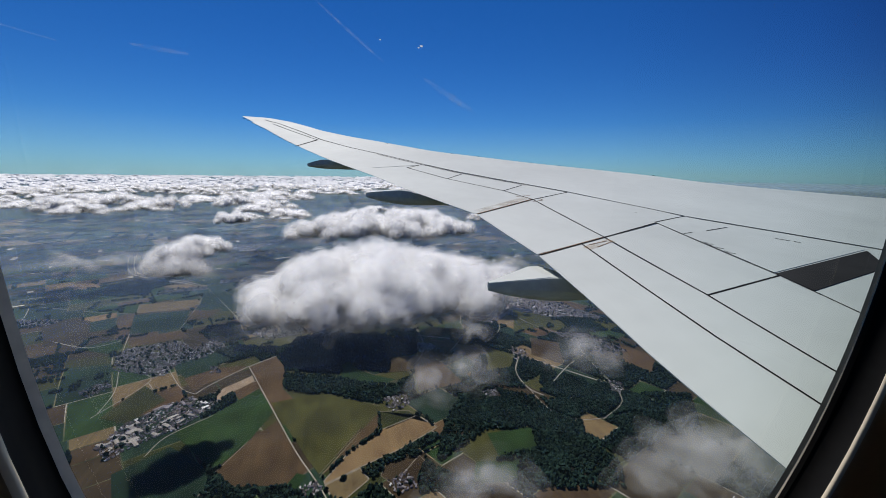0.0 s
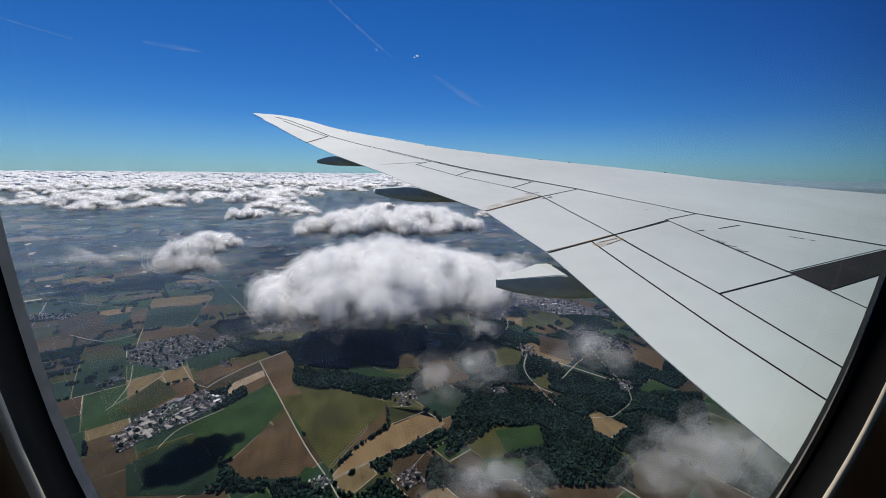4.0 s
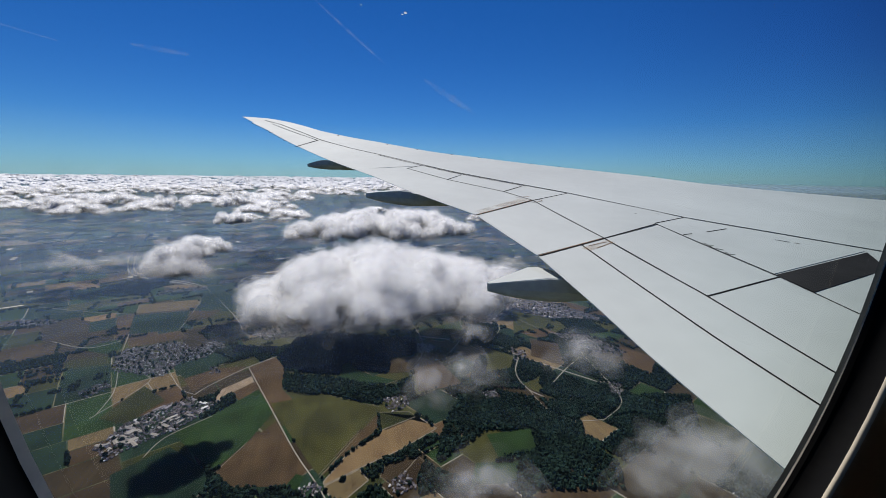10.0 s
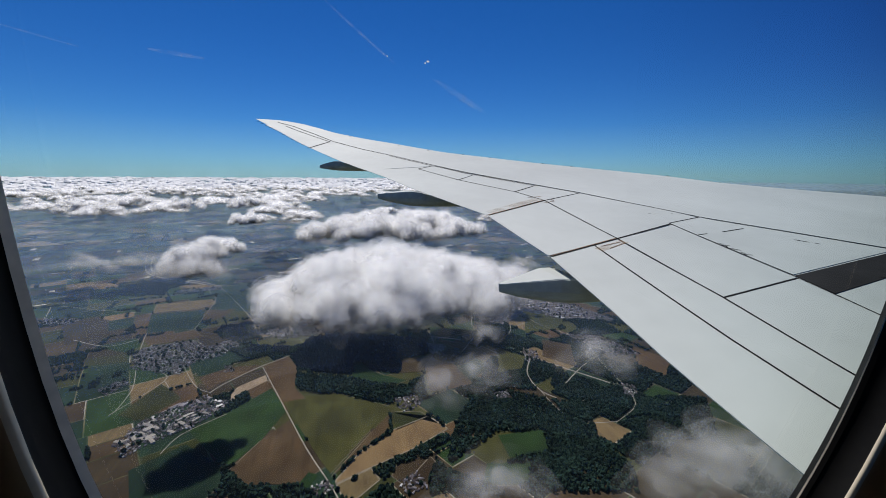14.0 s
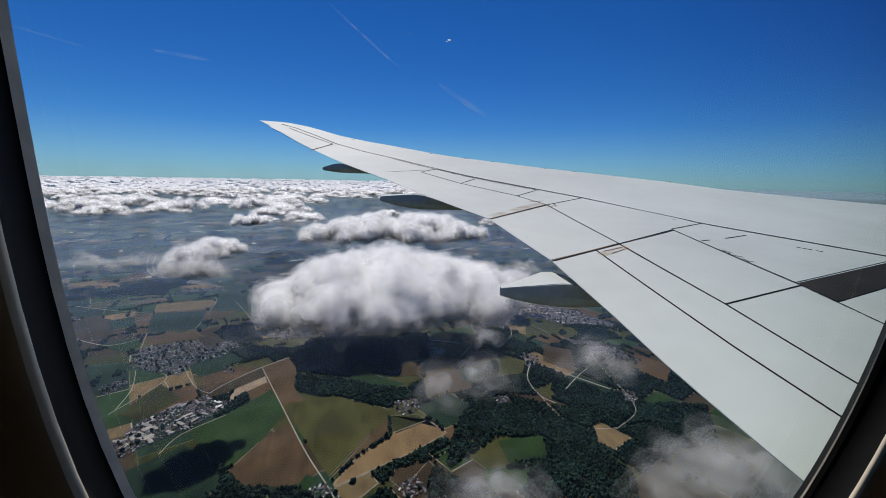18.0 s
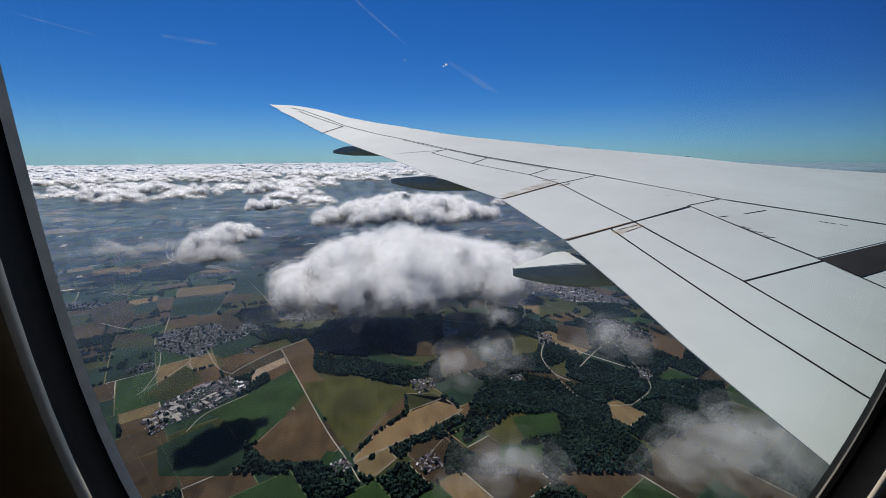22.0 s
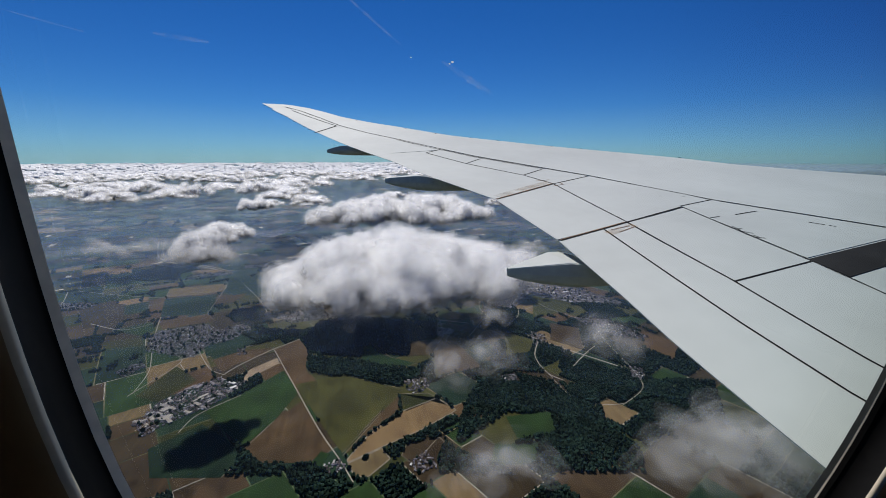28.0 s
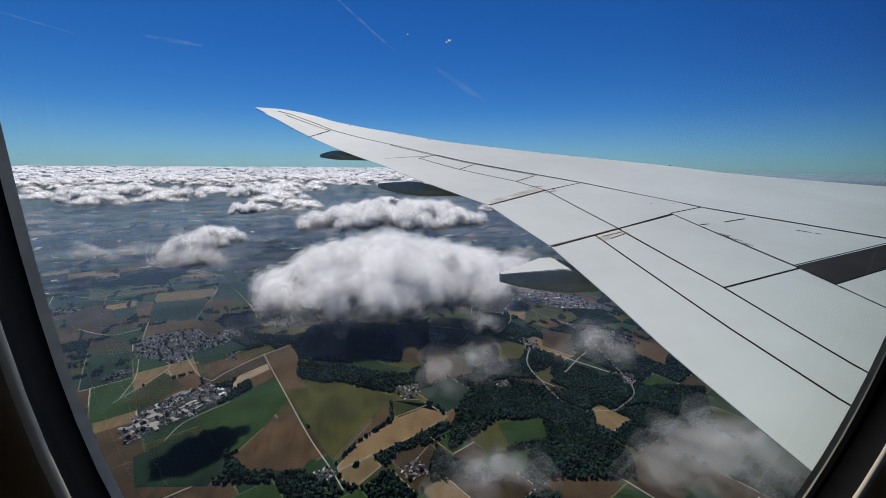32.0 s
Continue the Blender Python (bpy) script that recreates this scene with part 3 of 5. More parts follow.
def pane():
    m = bpy.data.materials.new("window_glass")
    m.use_nodes = True
    nt = m.node_tree
    nt.nodes.clear()
    out, mix = nt.nodes.new("ShaderNodeOutputMaterial"), node(nt, "ShaderNodeMixShader", Fac=0.03)
    # stretched acrylic with faint stress colours; its forward tint carries painted lens falloff
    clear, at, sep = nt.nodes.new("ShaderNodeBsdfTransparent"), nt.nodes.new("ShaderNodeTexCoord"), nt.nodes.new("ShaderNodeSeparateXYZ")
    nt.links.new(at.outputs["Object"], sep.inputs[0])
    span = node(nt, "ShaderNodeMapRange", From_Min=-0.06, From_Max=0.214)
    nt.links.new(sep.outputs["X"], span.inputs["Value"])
    falloff = ramp(nt, span.outputs[0], ((0.0, (1.0, 1.0, 0.99)), (0.52, (1.0, 1.0, 1.0)), (0.8, (0.83, 0.85, 0.86)), (1.0, (0.64, 0.66, 0.66))))
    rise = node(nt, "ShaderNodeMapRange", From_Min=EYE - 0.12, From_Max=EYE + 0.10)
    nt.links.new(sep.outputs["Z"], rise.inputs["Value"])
    # stress colours, their upper stops deepened as well to dim the forward sky
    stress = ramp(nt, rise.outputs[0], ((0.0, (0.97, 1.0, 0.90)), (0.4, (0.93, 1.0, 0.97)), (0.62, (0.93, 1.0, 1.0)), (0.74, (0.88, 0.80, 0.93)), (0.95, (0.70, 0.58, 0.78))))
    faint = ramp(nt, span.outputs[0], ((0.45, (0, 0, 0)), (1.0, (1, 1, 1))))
    nt.links.new(mixed(nt, 1.0, falloff.outputs[0], mixed(nt, faint.outputs[0], (1, 1, 1), stress.outputs[0]), "MULTIPLY"), clear.inputs[0])
    nt.links.new(clear.outputs[0], mix.inputs[1])
    nt.links.new(node(nt, "ShaderNodeBsdfGlossy", Roughness=0.02).outputs[0], mix.inputs[2])
    nt.links.new(mix.outputs[0], out.inputs[0])
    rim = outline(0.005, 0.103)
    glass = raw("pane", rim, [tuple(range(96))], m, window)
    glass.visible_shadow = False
    for x, z, s in ((0.0272, 0.0368, 0.0004), (0.0265, 0.0364, 0.00025), (0.017, 0.0375, 0.0002), (0.1615, -0.130, 0.0006)):
        v = [(x + s * math.cos(a) * (1.3 if i % 2 else 0.8), 0.1025, EYE + z + 0.6 * s * math.sin(a)) for i, a in enumerate(np.linspace(0, 6.0, 8))]
        raw("frost_speck", v, [tuple(range(8))], SPECK, window)


def cabin():
    shell = tagged(new("cabin_wall"), "plain cabin side wall panel with one window", "wall", kind="structure")
    n = 96
    inner, verts = outline(0.080, 0.060), []
    outer = []
    for i in range(n):
        t = 2 * math.pi * i / n
        c, s = math.cos(t), math.sin(t)
        r = min(1 / max(abs(c), 1e-6), 1 / max(abs(s), 1e-6))
        outer.append((WIN_X + 2.2 * c * r, 0.060, EYE + 0.1 + 1.1 * s * r))
    raw("wall_panel", inner + outer, grid_faces(2, n, wrap=True), PLASTIC, shell)
    hole = outline(0.012, 0.108)
    far = [(x, 0.108, z) for x, _, z in outer]
    far = [(x, y, z - 2.5 if z < EYE - 0.5 else z) for x, y, z in far]
    raw("outer_skin", hole + far, grid_faces(2, n, wrap=True), HULL, shell)
    x0, x1, y0, z0, z1 = WIN_X - 2.2, WIN_X + 2.2, -2.6, EYE - 1.0, EYE + 1.2
    for name, lo, hi in (("floor", (x0, y0, z0 - 0.05), (x1, 0.108, z0)), ("ceiling", (x0, y0, z1), (x1, 0.108, z1 + 0.05)), ("wall_aisle", (x0, y0 - 0.05, z0), (x1, y0, z1)),
                         ("wall_aft", (x0 - 0.05, y0, z0), (x0, 0.108, z1)), ("wall_fore", (x1, y0, z0), (x1 + 0.05, 0.108, z1))):
        v, f = prism([(lo[0], lo[1]), (hi[0], lo[1]), (hi[0], hi[1]), (lo[0], hi[1])], lo[2], hi[2])
        ob = raw(name, v, f + [(3, 2, 1, 0)], CABIN)
        tagged(ob, "plain dim cabin lining", "wall" if name.startswith("wall") else name, kind="structure")


pane()
cabin()
for ob in scene.objects:
    if ob.parent is None and ob.name not in ("camera", "sun"):
        ob.matrix_world = AIR @ ob.matrix_world

# ---- land ----
R = 4900.0
ground_ring = [(0, 0, 0)] + [(r * math.cos(a), r * math.sin(a), 0.0) for r in (150, 400, 900, 2000, R) for a in np.linspace(0, 2 * math.pi, 64, endpoint=False)]
ground_faces = [(0, 1 + i, 1 + (i + 1) % 64) for i in range(64)] + grid_faces(5, 64, 1, True)
ground = raw("ground", ground_ring, [f[::-1] if len(f) == 4 else f for f in ground_faces], ground_material())
tagged(ground, "patchwork of farmland that reaches the hazy horizon", "ground", kind="structure")

rng = random.Random(7)


LUMP = ico(1)
BALL = ico(2)


def crowns(points, name, words, level, category="forest", leaves=None, tall=1.25):
    """Many tree crowns, each an uneven lump, as one stuff object."""
    v0, f0 = level
    r = np.random.RandomState(len(points))
    n = len(points)
    p = np.array(points)
    jit = 1 + 0.28 * r.randn(n, len(v0), 1)
    size = (0.42 + 0.4 * r.rand(n, 1, 1)) * np.array([1, 1, tall])
    v = v0[None] * jit * size + np.concatenate([p, 0.55 + 0.35 * r.rand(n, 1)], 1)[:, None, :]
    f = f0[None] + (np.arange(n) * len(v0))[:, None, None]
    me = bpy.data.meshes.new(name)
    me.from_pydata(v.reshape(-1, 3), [], f.reshape(-1, 3))
    me.materials.append(leaves or LEAVES)
    return tagged(new(name, me), words, category, kind="stuff")


def scatter(poly, step, keep=1.0, edge=0.6):
    xs, ys = [p[0] for p in poly], [p[1] for p in poly]
    out, y = [], min(ys)
    while y < max(ys):
        x = min(xs)
        while x < max(xs):
            q = (x + rng.uniform(-edge, edge) * step, y + rng.uniform(-edge, edge) * step)
            if rng.random() < keep and inside(q, poly):
                out.append(q)
            x += step
        y += step
    return out


def split_fields(x0, y0, x1, y1, out, depth=0):
    w, h = x1 - x0, y1 - y0
    limit = rng.uniform(14, 34) * (1 + 0.0012 * max(0.0, y0))
    if max(w, h) < limit or depth > 12:
        out.append((x0, y0, x1, y1))
        return
    t = rng.uniform(0.36, 0.64)
    if w * 1.2 > h:
        split_fields(x0, y0, x0 + w * t, y1, out, depth + 1)
        split_fields(x0 + w * t, y0, x1, y1, out, depth + 1)
    else:
        split_fields(x0, y0, x1, y0 + h * t, out, depth + 1)
        split_fields(x0, y0 + h * t, x1, y1, out, depth + 1)


def turned(x, y, a=0.42):
    w = 4.0 * math.sin(x * 0.021) + 3.0 * math.sin(y * 0.017 + 1)
    return (x * math.cos(a) - y * math.sin(a) + w, x * math.sin(a) + y * math.cos(a) + 0.6 * w)


TAKEN, LANES = [], []


def free(p):
    for ax, ay, bx, by, w in LANES:
        if min(ax, bx) - w < p[0] < max(ax, bx) + w and min(ay, by) - w < p[1] < max(ay, by) + w:
            dx, dy = bx - ax, by - ay
            t = max(0.0, min(1.0, ((p[0] - ax) * dx + (p[1] - ay) * dy) / (dx * dx + dy * dy + 1e-9)))
            if math.hypot(p[0] - ax - t * dx, p[1] - ay - t * dy) < w:
                return False
    return not any(x0 < p[0] < x1 and y0 < p[1] < y1 and inside(p, poly) for poly, x0, y0, x1, y1 in TAKEN)


def take(poly):
    xs, ys = [p[0] for p in poly], [p[1] for p in poly]
    TAKEN.append((poly, min(xs), min(ys), max(xs), max(ys)))
    return poly


def build_fields():
    cells = []
    split_fields(-420, -260, 620, 780, cells)
    kinds = ["green"] * 3 + ["deep"] * 4 + ["olive"] * 5 + ["brown"] * 2 + ["dark"] * 4 + ["tan"]
    far = {k: ([], []) for k in SOIL}
    near, bushes, woods = 0, [], []
    tracks = ([], [])
    for x0, y0, x1, y1 in cells:
        g = 0.22
        pts = [turned(x, y) for x, y in ((x0 + g, y0 + g), ((x0 + x1) / 2, y0 + g), (x1 - g, y0 + g), (x1 - g, (y0 + y1) / 2), (x1 - g, y1 - g), ((x0 + x1) / 2, y1 - g), (x0 + g, y1 - g), (x0 + g, (y0 + y1) / 2))]
        cx, cy = sum(p[0] for p in pts) / 8, sum(p[1] for p in pts) / 8
        if cy < 40 or abs(cx) > cy * 1.5 + 60 or cy > 760:
            continue
        kind = rng.choice(kinds)
        if cy < 420:
            side = rng.randrange(4)
            edge = [pts[(2 * side + k) % 8] for k in range(3)]
            what = rng.random()
            if what < 0.45:
                for p, q in zip(edge, edge[1:]):
                    w = Vector((q[1] - p[1], p[0] - q[0])).normalized() * rng.uniform(0.12, 0.26)
                    base = len(tracks[0])
                    tracks[0].extend([(p[0] - w.x, p[1] - w.y, 0.06), (p[0] + w.x, p[1] + w.y, 0.06), (q[0] + w.x, q[1] + w.y, 0.06), (q[0] - w.x, q[1] - w.y, 0.06)])
                    tracks[1].append((base, base + 1, base + 2, base + 3))
            elif what < 0.75:
                for p, q in zip(edge, edge[1:]):
                    n = int(math.dist(p, q) / 0.8)
                    bushes += [(p[0] + (q[0] - p[0]) * k / n + rng.uniform(-0.3, 0.3), p[1] + (q[1] - p[1]) * k / n + rng.uniform(-0.3, 0.3)) for k in range(n) if rng.random() < 0.7]
        wooded = 0.38 if cx > 45 and cy < 240 else 0.05
        if rng.random() < wooded and cy < 420:
            woods += scatter(pts, 0.95 if cy < 260 else 1.4, 0.93)
            kind = "deep"
        v, f = prism(pts, 0.0, 0.04)
        if cy < 330 and near < 260:
            near += 1
            ob = raw("field", v, f, SOIL[kind])
            tagged(ob, {"green": "green field of a growing crop", "deep": "dark green field of a dense crop", "olive": "olive stubble field", "brown": "brown tilled field", "dark": "dark ploughed field", "tan": "pale field of ripe grain"}[kind], "field", "fields of the plain", "structure")
        else:
            a, b = far[kind]
            b += [tuple(i + len(a) for i in q) for q in f]
            a += v
    for kind, (v, f) in far.items():
        if v:
            tagged(raw("far_fields", v, f, SOIL[kind]), "distant patchwork of fields", "fields", kind="stuff")
    tagged(raw("farm_tracks", *tracks, ROAD), "narrow pale farm tracks between fields", "tracks", kind="stuff")
    crowns([p for p in bushes if free(p)], "hedges", "broken dark hedges along the fields", LUMP, "hedge")
    crowns([p for p in woods if free(p)], "woods", "scattered dark woods among the fields", LUMP)


def field(kind, pts, words, top=0.09):
    v, f = prism(take(pts), 0.0, top)
    ob = tagged(raw("field", v, f, SOIL[kind]), words, "field", "fields of the plain", "structure")
    r, v = random.Random(len(TAKEN)), []
    for p, q in zip(pts, pts[1:] + pts[:1]):
        if kind == "tan" or r.random() < 0.22:
            d = Vector((q[0] - p[0], q[1] - p[1])).normalized() * (0.24 if kind == "tan" else r.uniform(0.08, 0.15))
            v += [(p[0] - d.y, p[1] + d.x, top + 0.02), (p[0] + d.y, p[1] - d.x, top + 0.02), (q[0] + d.y, q[1] - d.x, top + 0.02), (q[0] - d.y, q[1] + d.x, top + 0.02)]
    if v:
        raw("verge", v, [tuple(range(k, k + 4)) for k in range(0, len(v), 4)], VERGE, ob, label="pale grass verge at the field's edge")


def road(pts, width=0.9, words="pale country road between the fields"):
    fine = []
    for i in range(len(pts) - 1):
        p0, p1, p2, p3 = (Vector(pts[max(0, min(len(pts) - 1, i + k))]) for k in (-1, 0, 1, 2))
        for k in range(8):
            t = k / 8
            fine.append(0.5 * (2 * p1 + (p2 - p0) * t + (2 * p0 - 5 * p1 + 4 * p2 - p3) * t * t + (3 * p1 - p0 - 3 * p2 + p3) * t ** 3))
    fine.append(Vector(pts[-1]))
    LANES.extend((p.x, p.y, q.x, q.y, width / 2 + 0.75) for p, q in zip(fine, fine[1:]))
    v = []
    for i, p in enumerate(fine):
        d = (fine[min(i + 1, len(fine) - 1)] - fine[max(i - 1, 0)]).normalized() * width / 2
        for s, z in ((1.05, 0.05), (1, 0.13), (-1, 0.13), (-1.05, 0.05)):
            v.append((p.x - d.y * s, p.y + d.x * s, z))
    tagged(raw("road", v, [q[::-1] for q in grid_faces(len(fine), 4)], ROAD), words, "road", "roads of the plain", "structure")


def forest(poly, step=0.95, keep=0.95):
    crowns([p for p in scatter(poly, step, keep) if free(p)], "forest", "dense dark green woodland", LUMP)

VILLAGES = [[(-107.6, 228.8), (-112.8, 247.2), (-112.5, 257.3), (-88.9, 263.5), (-77.0, 249.8), (-66.7, 258.9), (-58.2, 248.4), (-66.9, 233.7), (-78.3, 229.1), (-80.9, 216.1), (-94.9, 222.8)], [(-84.6, 161.6), (-80.8, 175.7), (-68.9, 187.8), (-60.9, 192.4), (-56.9, 186.1), (-47.5, 186.4), (-52.0, 175.9), (-60.7, 165.4), (-70.8, 160.2), (-77.5, 152.1)], [(89.7, 260.8), (104.2, 283.5), (134.9, 299.9), (173.9, 277.0), (189.5, 229.1), (153.0, 242.2), (133.2, 264.4), (105.2, 240.9)], [(21.3, 168.3), (31.9, 169.3), (32.6, 159.7), (23.3, 156.0)], [(-12.9, 121.7), (-6.9, 124.1), (-4.1, 118.5), (-9.2, 116.1)], [(135.4, 219.6), (158.0, 210.2), (165.9, 179.7), (146.7, 183.8)], [(-112.3, 208.8), (-104.6, 217.1), (-99.8, 211.5), (-105.9, 202.3)], [(-138.7, 605.1), (-69.9, 657.9), (-57.7, 613.1), (-120.3, 551.2)], [(15.7, 117.6), (24.0, 121.0), (26.1, 112.7), (18.4, 110.9)], [(-53.3, 268.3), (-31.3, 270.9), (-2.2, 257.8), (-35.8, 250.6)], [(102.6, 204.7), (108.3, 198.0), (104.4, 187.1), (96.2, 187.5)], [(131.9, 155.2), (136.8, 151.4), (131.0, 142.4), (125.5, 145.1)], [(48.9, 224.2), (60.0, 219.4), (55.1, 207.0), (47.7, 210.9)], [(66.5, 161.7), (75.3, 162.3), (73.6, 155.2), (66.4, 154.4)], [(13.9, 288.2), (39.0, 289.6), (44.3, 269.9), (16.4, 264.4)], [(-61.5, 221.4), (-56.7, 220.4), (-54.6, 213.5), (-59.0, 213.2)]]
VILLAGES += [[(-136.2, 367.8), (-135.7, 385.1), (-104.7, 392.0), (-101.8, 380.6), (-128.0, 374.7)], [(-52.4, 301.2), (-38.6, 316.0), (-22.5, 322.4), (-21.6, 308.0), (-41.4, 294.9)], [(-40.5, 278.8), (-27.0, 284.8), (-25.0, 275.7), (-37.5, 273.2)]]
for p in VILLAGES:
    take(p)
field("green", [(-59.9, 164.1), (-44.7, 178.7), (-33.4, 191.5), (-24.6, 169.8), (-31.7, 151.3), (-39.7, 138.7), (-45.9, 144.9)], "green field of a growing crop")
field("brown", [(-39.3, 137.3), (-31.7, 151.3), (-22.6, 162.6), (-9.4, 129.0), (-15.6, 124.3), (-33.0, 128.4)], "brown tilled field")
field("olive", [(-26.6, 177.0), (-4.3, 179.9), (19.3, 162.2), (9.5, 147.7), (-5.7, 126.7), (-9.7, 135.1)], "olive stubble field")
field("brown", [(18.8, 157.9), (16.2, 146.1), (-3.8, 126.9), (-5.6, 125.1), (9.3, 145.9)], "brown tilled field")
field("tan", [(33.6, 151.2), (39.5, 140.9), (23.1, 132.2), (7.9, 126.4), (-3.8, 121.6), (-4.1, 123.0), (4.3, 134.9), (17.2, 145.2)], "golden field of ripe grain")
field("tan", [(7.9, 125.8), (10.2, 119.9), (2.5, 113.6), (-1.8, 114.6), (-3.8, 121.1)], "golden field of ripe grain")
field("green", [(4.0, 191.7), (4.4, 204.6), (9.1, 210.4), (13.2, 198.8), (19.9, 191.2), (30.2, 183.1), (25.7, 181.2), (16.1, 183.3)], "green field of a growing crop")
field("tan", [(-133.2, 325.0), (-138.7, 346.7), (-100.4, 351.4), (-95.7, 338.3), (-103.1, 328.4)], "golden field of ripe grain")
field("deep", [(-132.7, 321.1), (-97.8, 324.6), (-93.4, 283.6), (-120.9, 282.2)], "dark green field of a dense crop")
field("brown", [(-70.1, 210.8), (-57.5, 219.3), (-43.3, 218.2), (-43.8, 213.0), (-58.9, 202.5), (-62.0, 196.2)], "brown tilled field")
field("dirt", [(-50.7, 190.1), (-49.7, 196.1), (-38.5, 205.7), (-36.7, 199.4), (-45.9, 190.1), (-49.8, 181.2)], "bare pale building ground beside the works")
field("brown", [(-41.5, 215.8), (-29.7, 225.8), (-23.5, 210.6), (-22.8, 186.5), (-26.9, 179.4), (-34.3, 197.2)], "brown tilled field")
field("deep", [(-129.4, 236.7), (-111.4, 237.6), (-106.2, 228.5), (-123.7, 225.4)], "dark green field of a dense crop")
field("green", [(-140.8, 265.7), (-122.6, 275.0), (-115.1, 260.3), (-119.1, 252.4)], "green field of a growing crop")
field("olive", [(-136.9, 248.7), (-118.4, 250.7), (-112.6, 239.2), (-131.8, 238.5)], "olive stubble field")
field("deep", [(-97.3, 349.3), (-79.2, 374.8), (-61.1, 362.4), (-54.6, 308.2), (-96.2, 323.0)], "dark green field of a dense crop")
field("deep", [(-76.1, 221.3), (-67.7, 229.6), (-56.0, 227.1), (-59.3, 217.7), (-70.2, 212.0)], "dark green field of a dense crop")
field("olive", [(-92.9, 183.4), (-85.5, 208.4), (-79.5, 201.6), (-71.6, 191.7), (-81.4, 176.6)], "olive stubble field")
field("deep", [(-72.6, 144.9), (-58.5, 155.7), (-42.7, 139.4), (-40.3, 130.1), (-43.7, 124.4), (-66.0, 129.6)], "dark green field of a dense crop")
field("brown", [(-118.2, 272.3), (-93.1, 281.5), (-84.0, 267.0), (-111.4, 260.4)], "brown tilled field")
field("dark", [(-190.9, 329.0), (-156.1, 316.1), (-139.4, 276.7), (-158.5, 271.9)], "dark ploughed field")
field("tan", [(-233.3, 422.4), (-205.3, 427.6), (-191.1, 410.8), (-207.2, 404.2)], "golden field of ripe grain")
field("dark", [(32.7, 208.2), (46.5, 205.2), (57.0, 195.9), (61.3, 170.7), (38.8, 170.3), (40.7, 189.7)], "dark ploughed field")
field("olive", [(18.8, 157.9), (30.6, 155.7), (38.8, 143.7), (34.6, 151.0), (19.5, 145.0)], "olive stubble field")
field("dark", [(16.8, 125.5), (31.3, 126.6), (27.2, 117.5), (18.1, 114.5), (14.2, 120.5)], "dark ploughed field")
field("green", [(60.9, 244.8), (89.9, 255.0), (79.9, 231.2), (64.6, 223.5), (55.9, 231.5)], "green field of a growing crop")
field("olive", [(136.1, 270.4), (159.4, 252.8), (140.6, 228.4), (113.8, 224.1)], "olive stubble field")
field("olive", [(87.8, 207.8), (99.2, 193.9), (90.4, 178.9), (76.3, 178.9)], "olive stubble field")
field("brown", [(167.6, 190.9), (176.3, 170.3), (158.4, 155.0), (152.9, 168.6)], "brown tilled field")
field("dark", [(120.2, 213.6), (133.0, 202.3), (119.9, 175.7), (108.7, 191.9)], "dark ploughed field")
field("green", [(57.5, 132.1), (76.5, 131.4), (72.1, 118.7), (56.6, 119.2)], "green field of a growing crop")
field("green", [(47.7, 118.3), (63.3, 114.8), (56.7, 105.6), (42.3, 108.9)], "green field of a growing crop")
road([(-41.5, 215.8), (-26.3, 174.2), (-14.4, 141.7), (-6.5, 123.3), (-2.3, 112.3)], 0.4)
road([(-81.5, 225.7), (-69.0, 202.0), (-60.6, 193.8)], 0.32)
road([(-60.6, 193.8), (-56.5, 200.9), (-42.6, 216.1), (-27.0, 228.2), (-2.2, 250.1)], 0.5)
road([(53.0, 234.9), (90.0, 213.1), (102.4, 193.3), (113.3, 175.9), (131.0, 150.0), (141.7, 130.8)], 0.8)
road([(102.4, 193.3), (91.4, 175.6), (89.8, 159.1), (93.9, 150.7)], 0.5)
road([(53.6, 259.0), (54.2, 231.9), (50.3, 210.3), (39.3, 193.2)], 0.32)
road([(87.2, 225.0), (86.2, 250.2), (100.6, 276.1), (132.8, 289.5)], 0.32)
road([(-207.9, 503.5), (-176.8, 449.7), (-141.0, 416.0), (-106.9, 395.3), (-68.1, 392.3)], 0.32)
road([(131.0, 150.0), (124.8, 136.8), (108.0, 128.0)], 0.32)
road([(-104.0, 227.3), (-96.7, 205.4), (-95.1, 186.0)], 0.32)
road([(104.5, 161.2), (122.9, 175.1), (140.3, 185.1)], 0.5)
road([(-82.0, 157.2), (-72.7, 170.8), (-60.9, 186.5), (-48.9, 194.9)], 0.32)
road([(-96.3, 184.1), (-85.3, 211.2), (-90.2, 221.2)], 0.32)
road([(-85.3, 211.2), (-79.5, 201.6)], 0.32)
road([(-93.4, 283.6), (-97.3, 344.6), (-102.7, 361.6)], 0.32)
road([(-120.6, 282.2), (-108.6, 238.4)], 0.32)
road([(-65.6, 151.8), (-62.0, 162.7), (-48.6, 173.4)], 0.32)
road([(-131.3, 604.0), (-68.8, 646.4), (-1.9, 562.5)], 0.32)
road([(132.8, 289.5), (129.2, 247.0), (139.1, 218.9)], 0.32)
road([(34.2, 240.6), (43.2, 221.3), (54.2, 231.9)], 0.32)
road([(112.2, 268.6), (108.8, 235.0), (90.0, 213.1)], 0.32)
road([(150.0, 216.6), (138.7, 185.5), (131.0, 150.0)], 0.32)
road([(89.8, 159.1), (90.6, 138.0), (101.1, 129.6), (124.8, 128.3)], 0.32)
road([(-158.9, 280.7), (-134.1, 265.1), (-119.8, 272.6)], 0.5)
road([(-206.9, 358.4), (-163.6, 336.2), (-133.4, 323.8)], 0.32)
road([(-106.9, 395.3), (-65.3, 304.0), (-53.3, 268.3)], 0.32)
road([(51.8, 219.9), (57.1, 200.7), (66.3, 208.4), (83.5, 232.0)], 0.32)
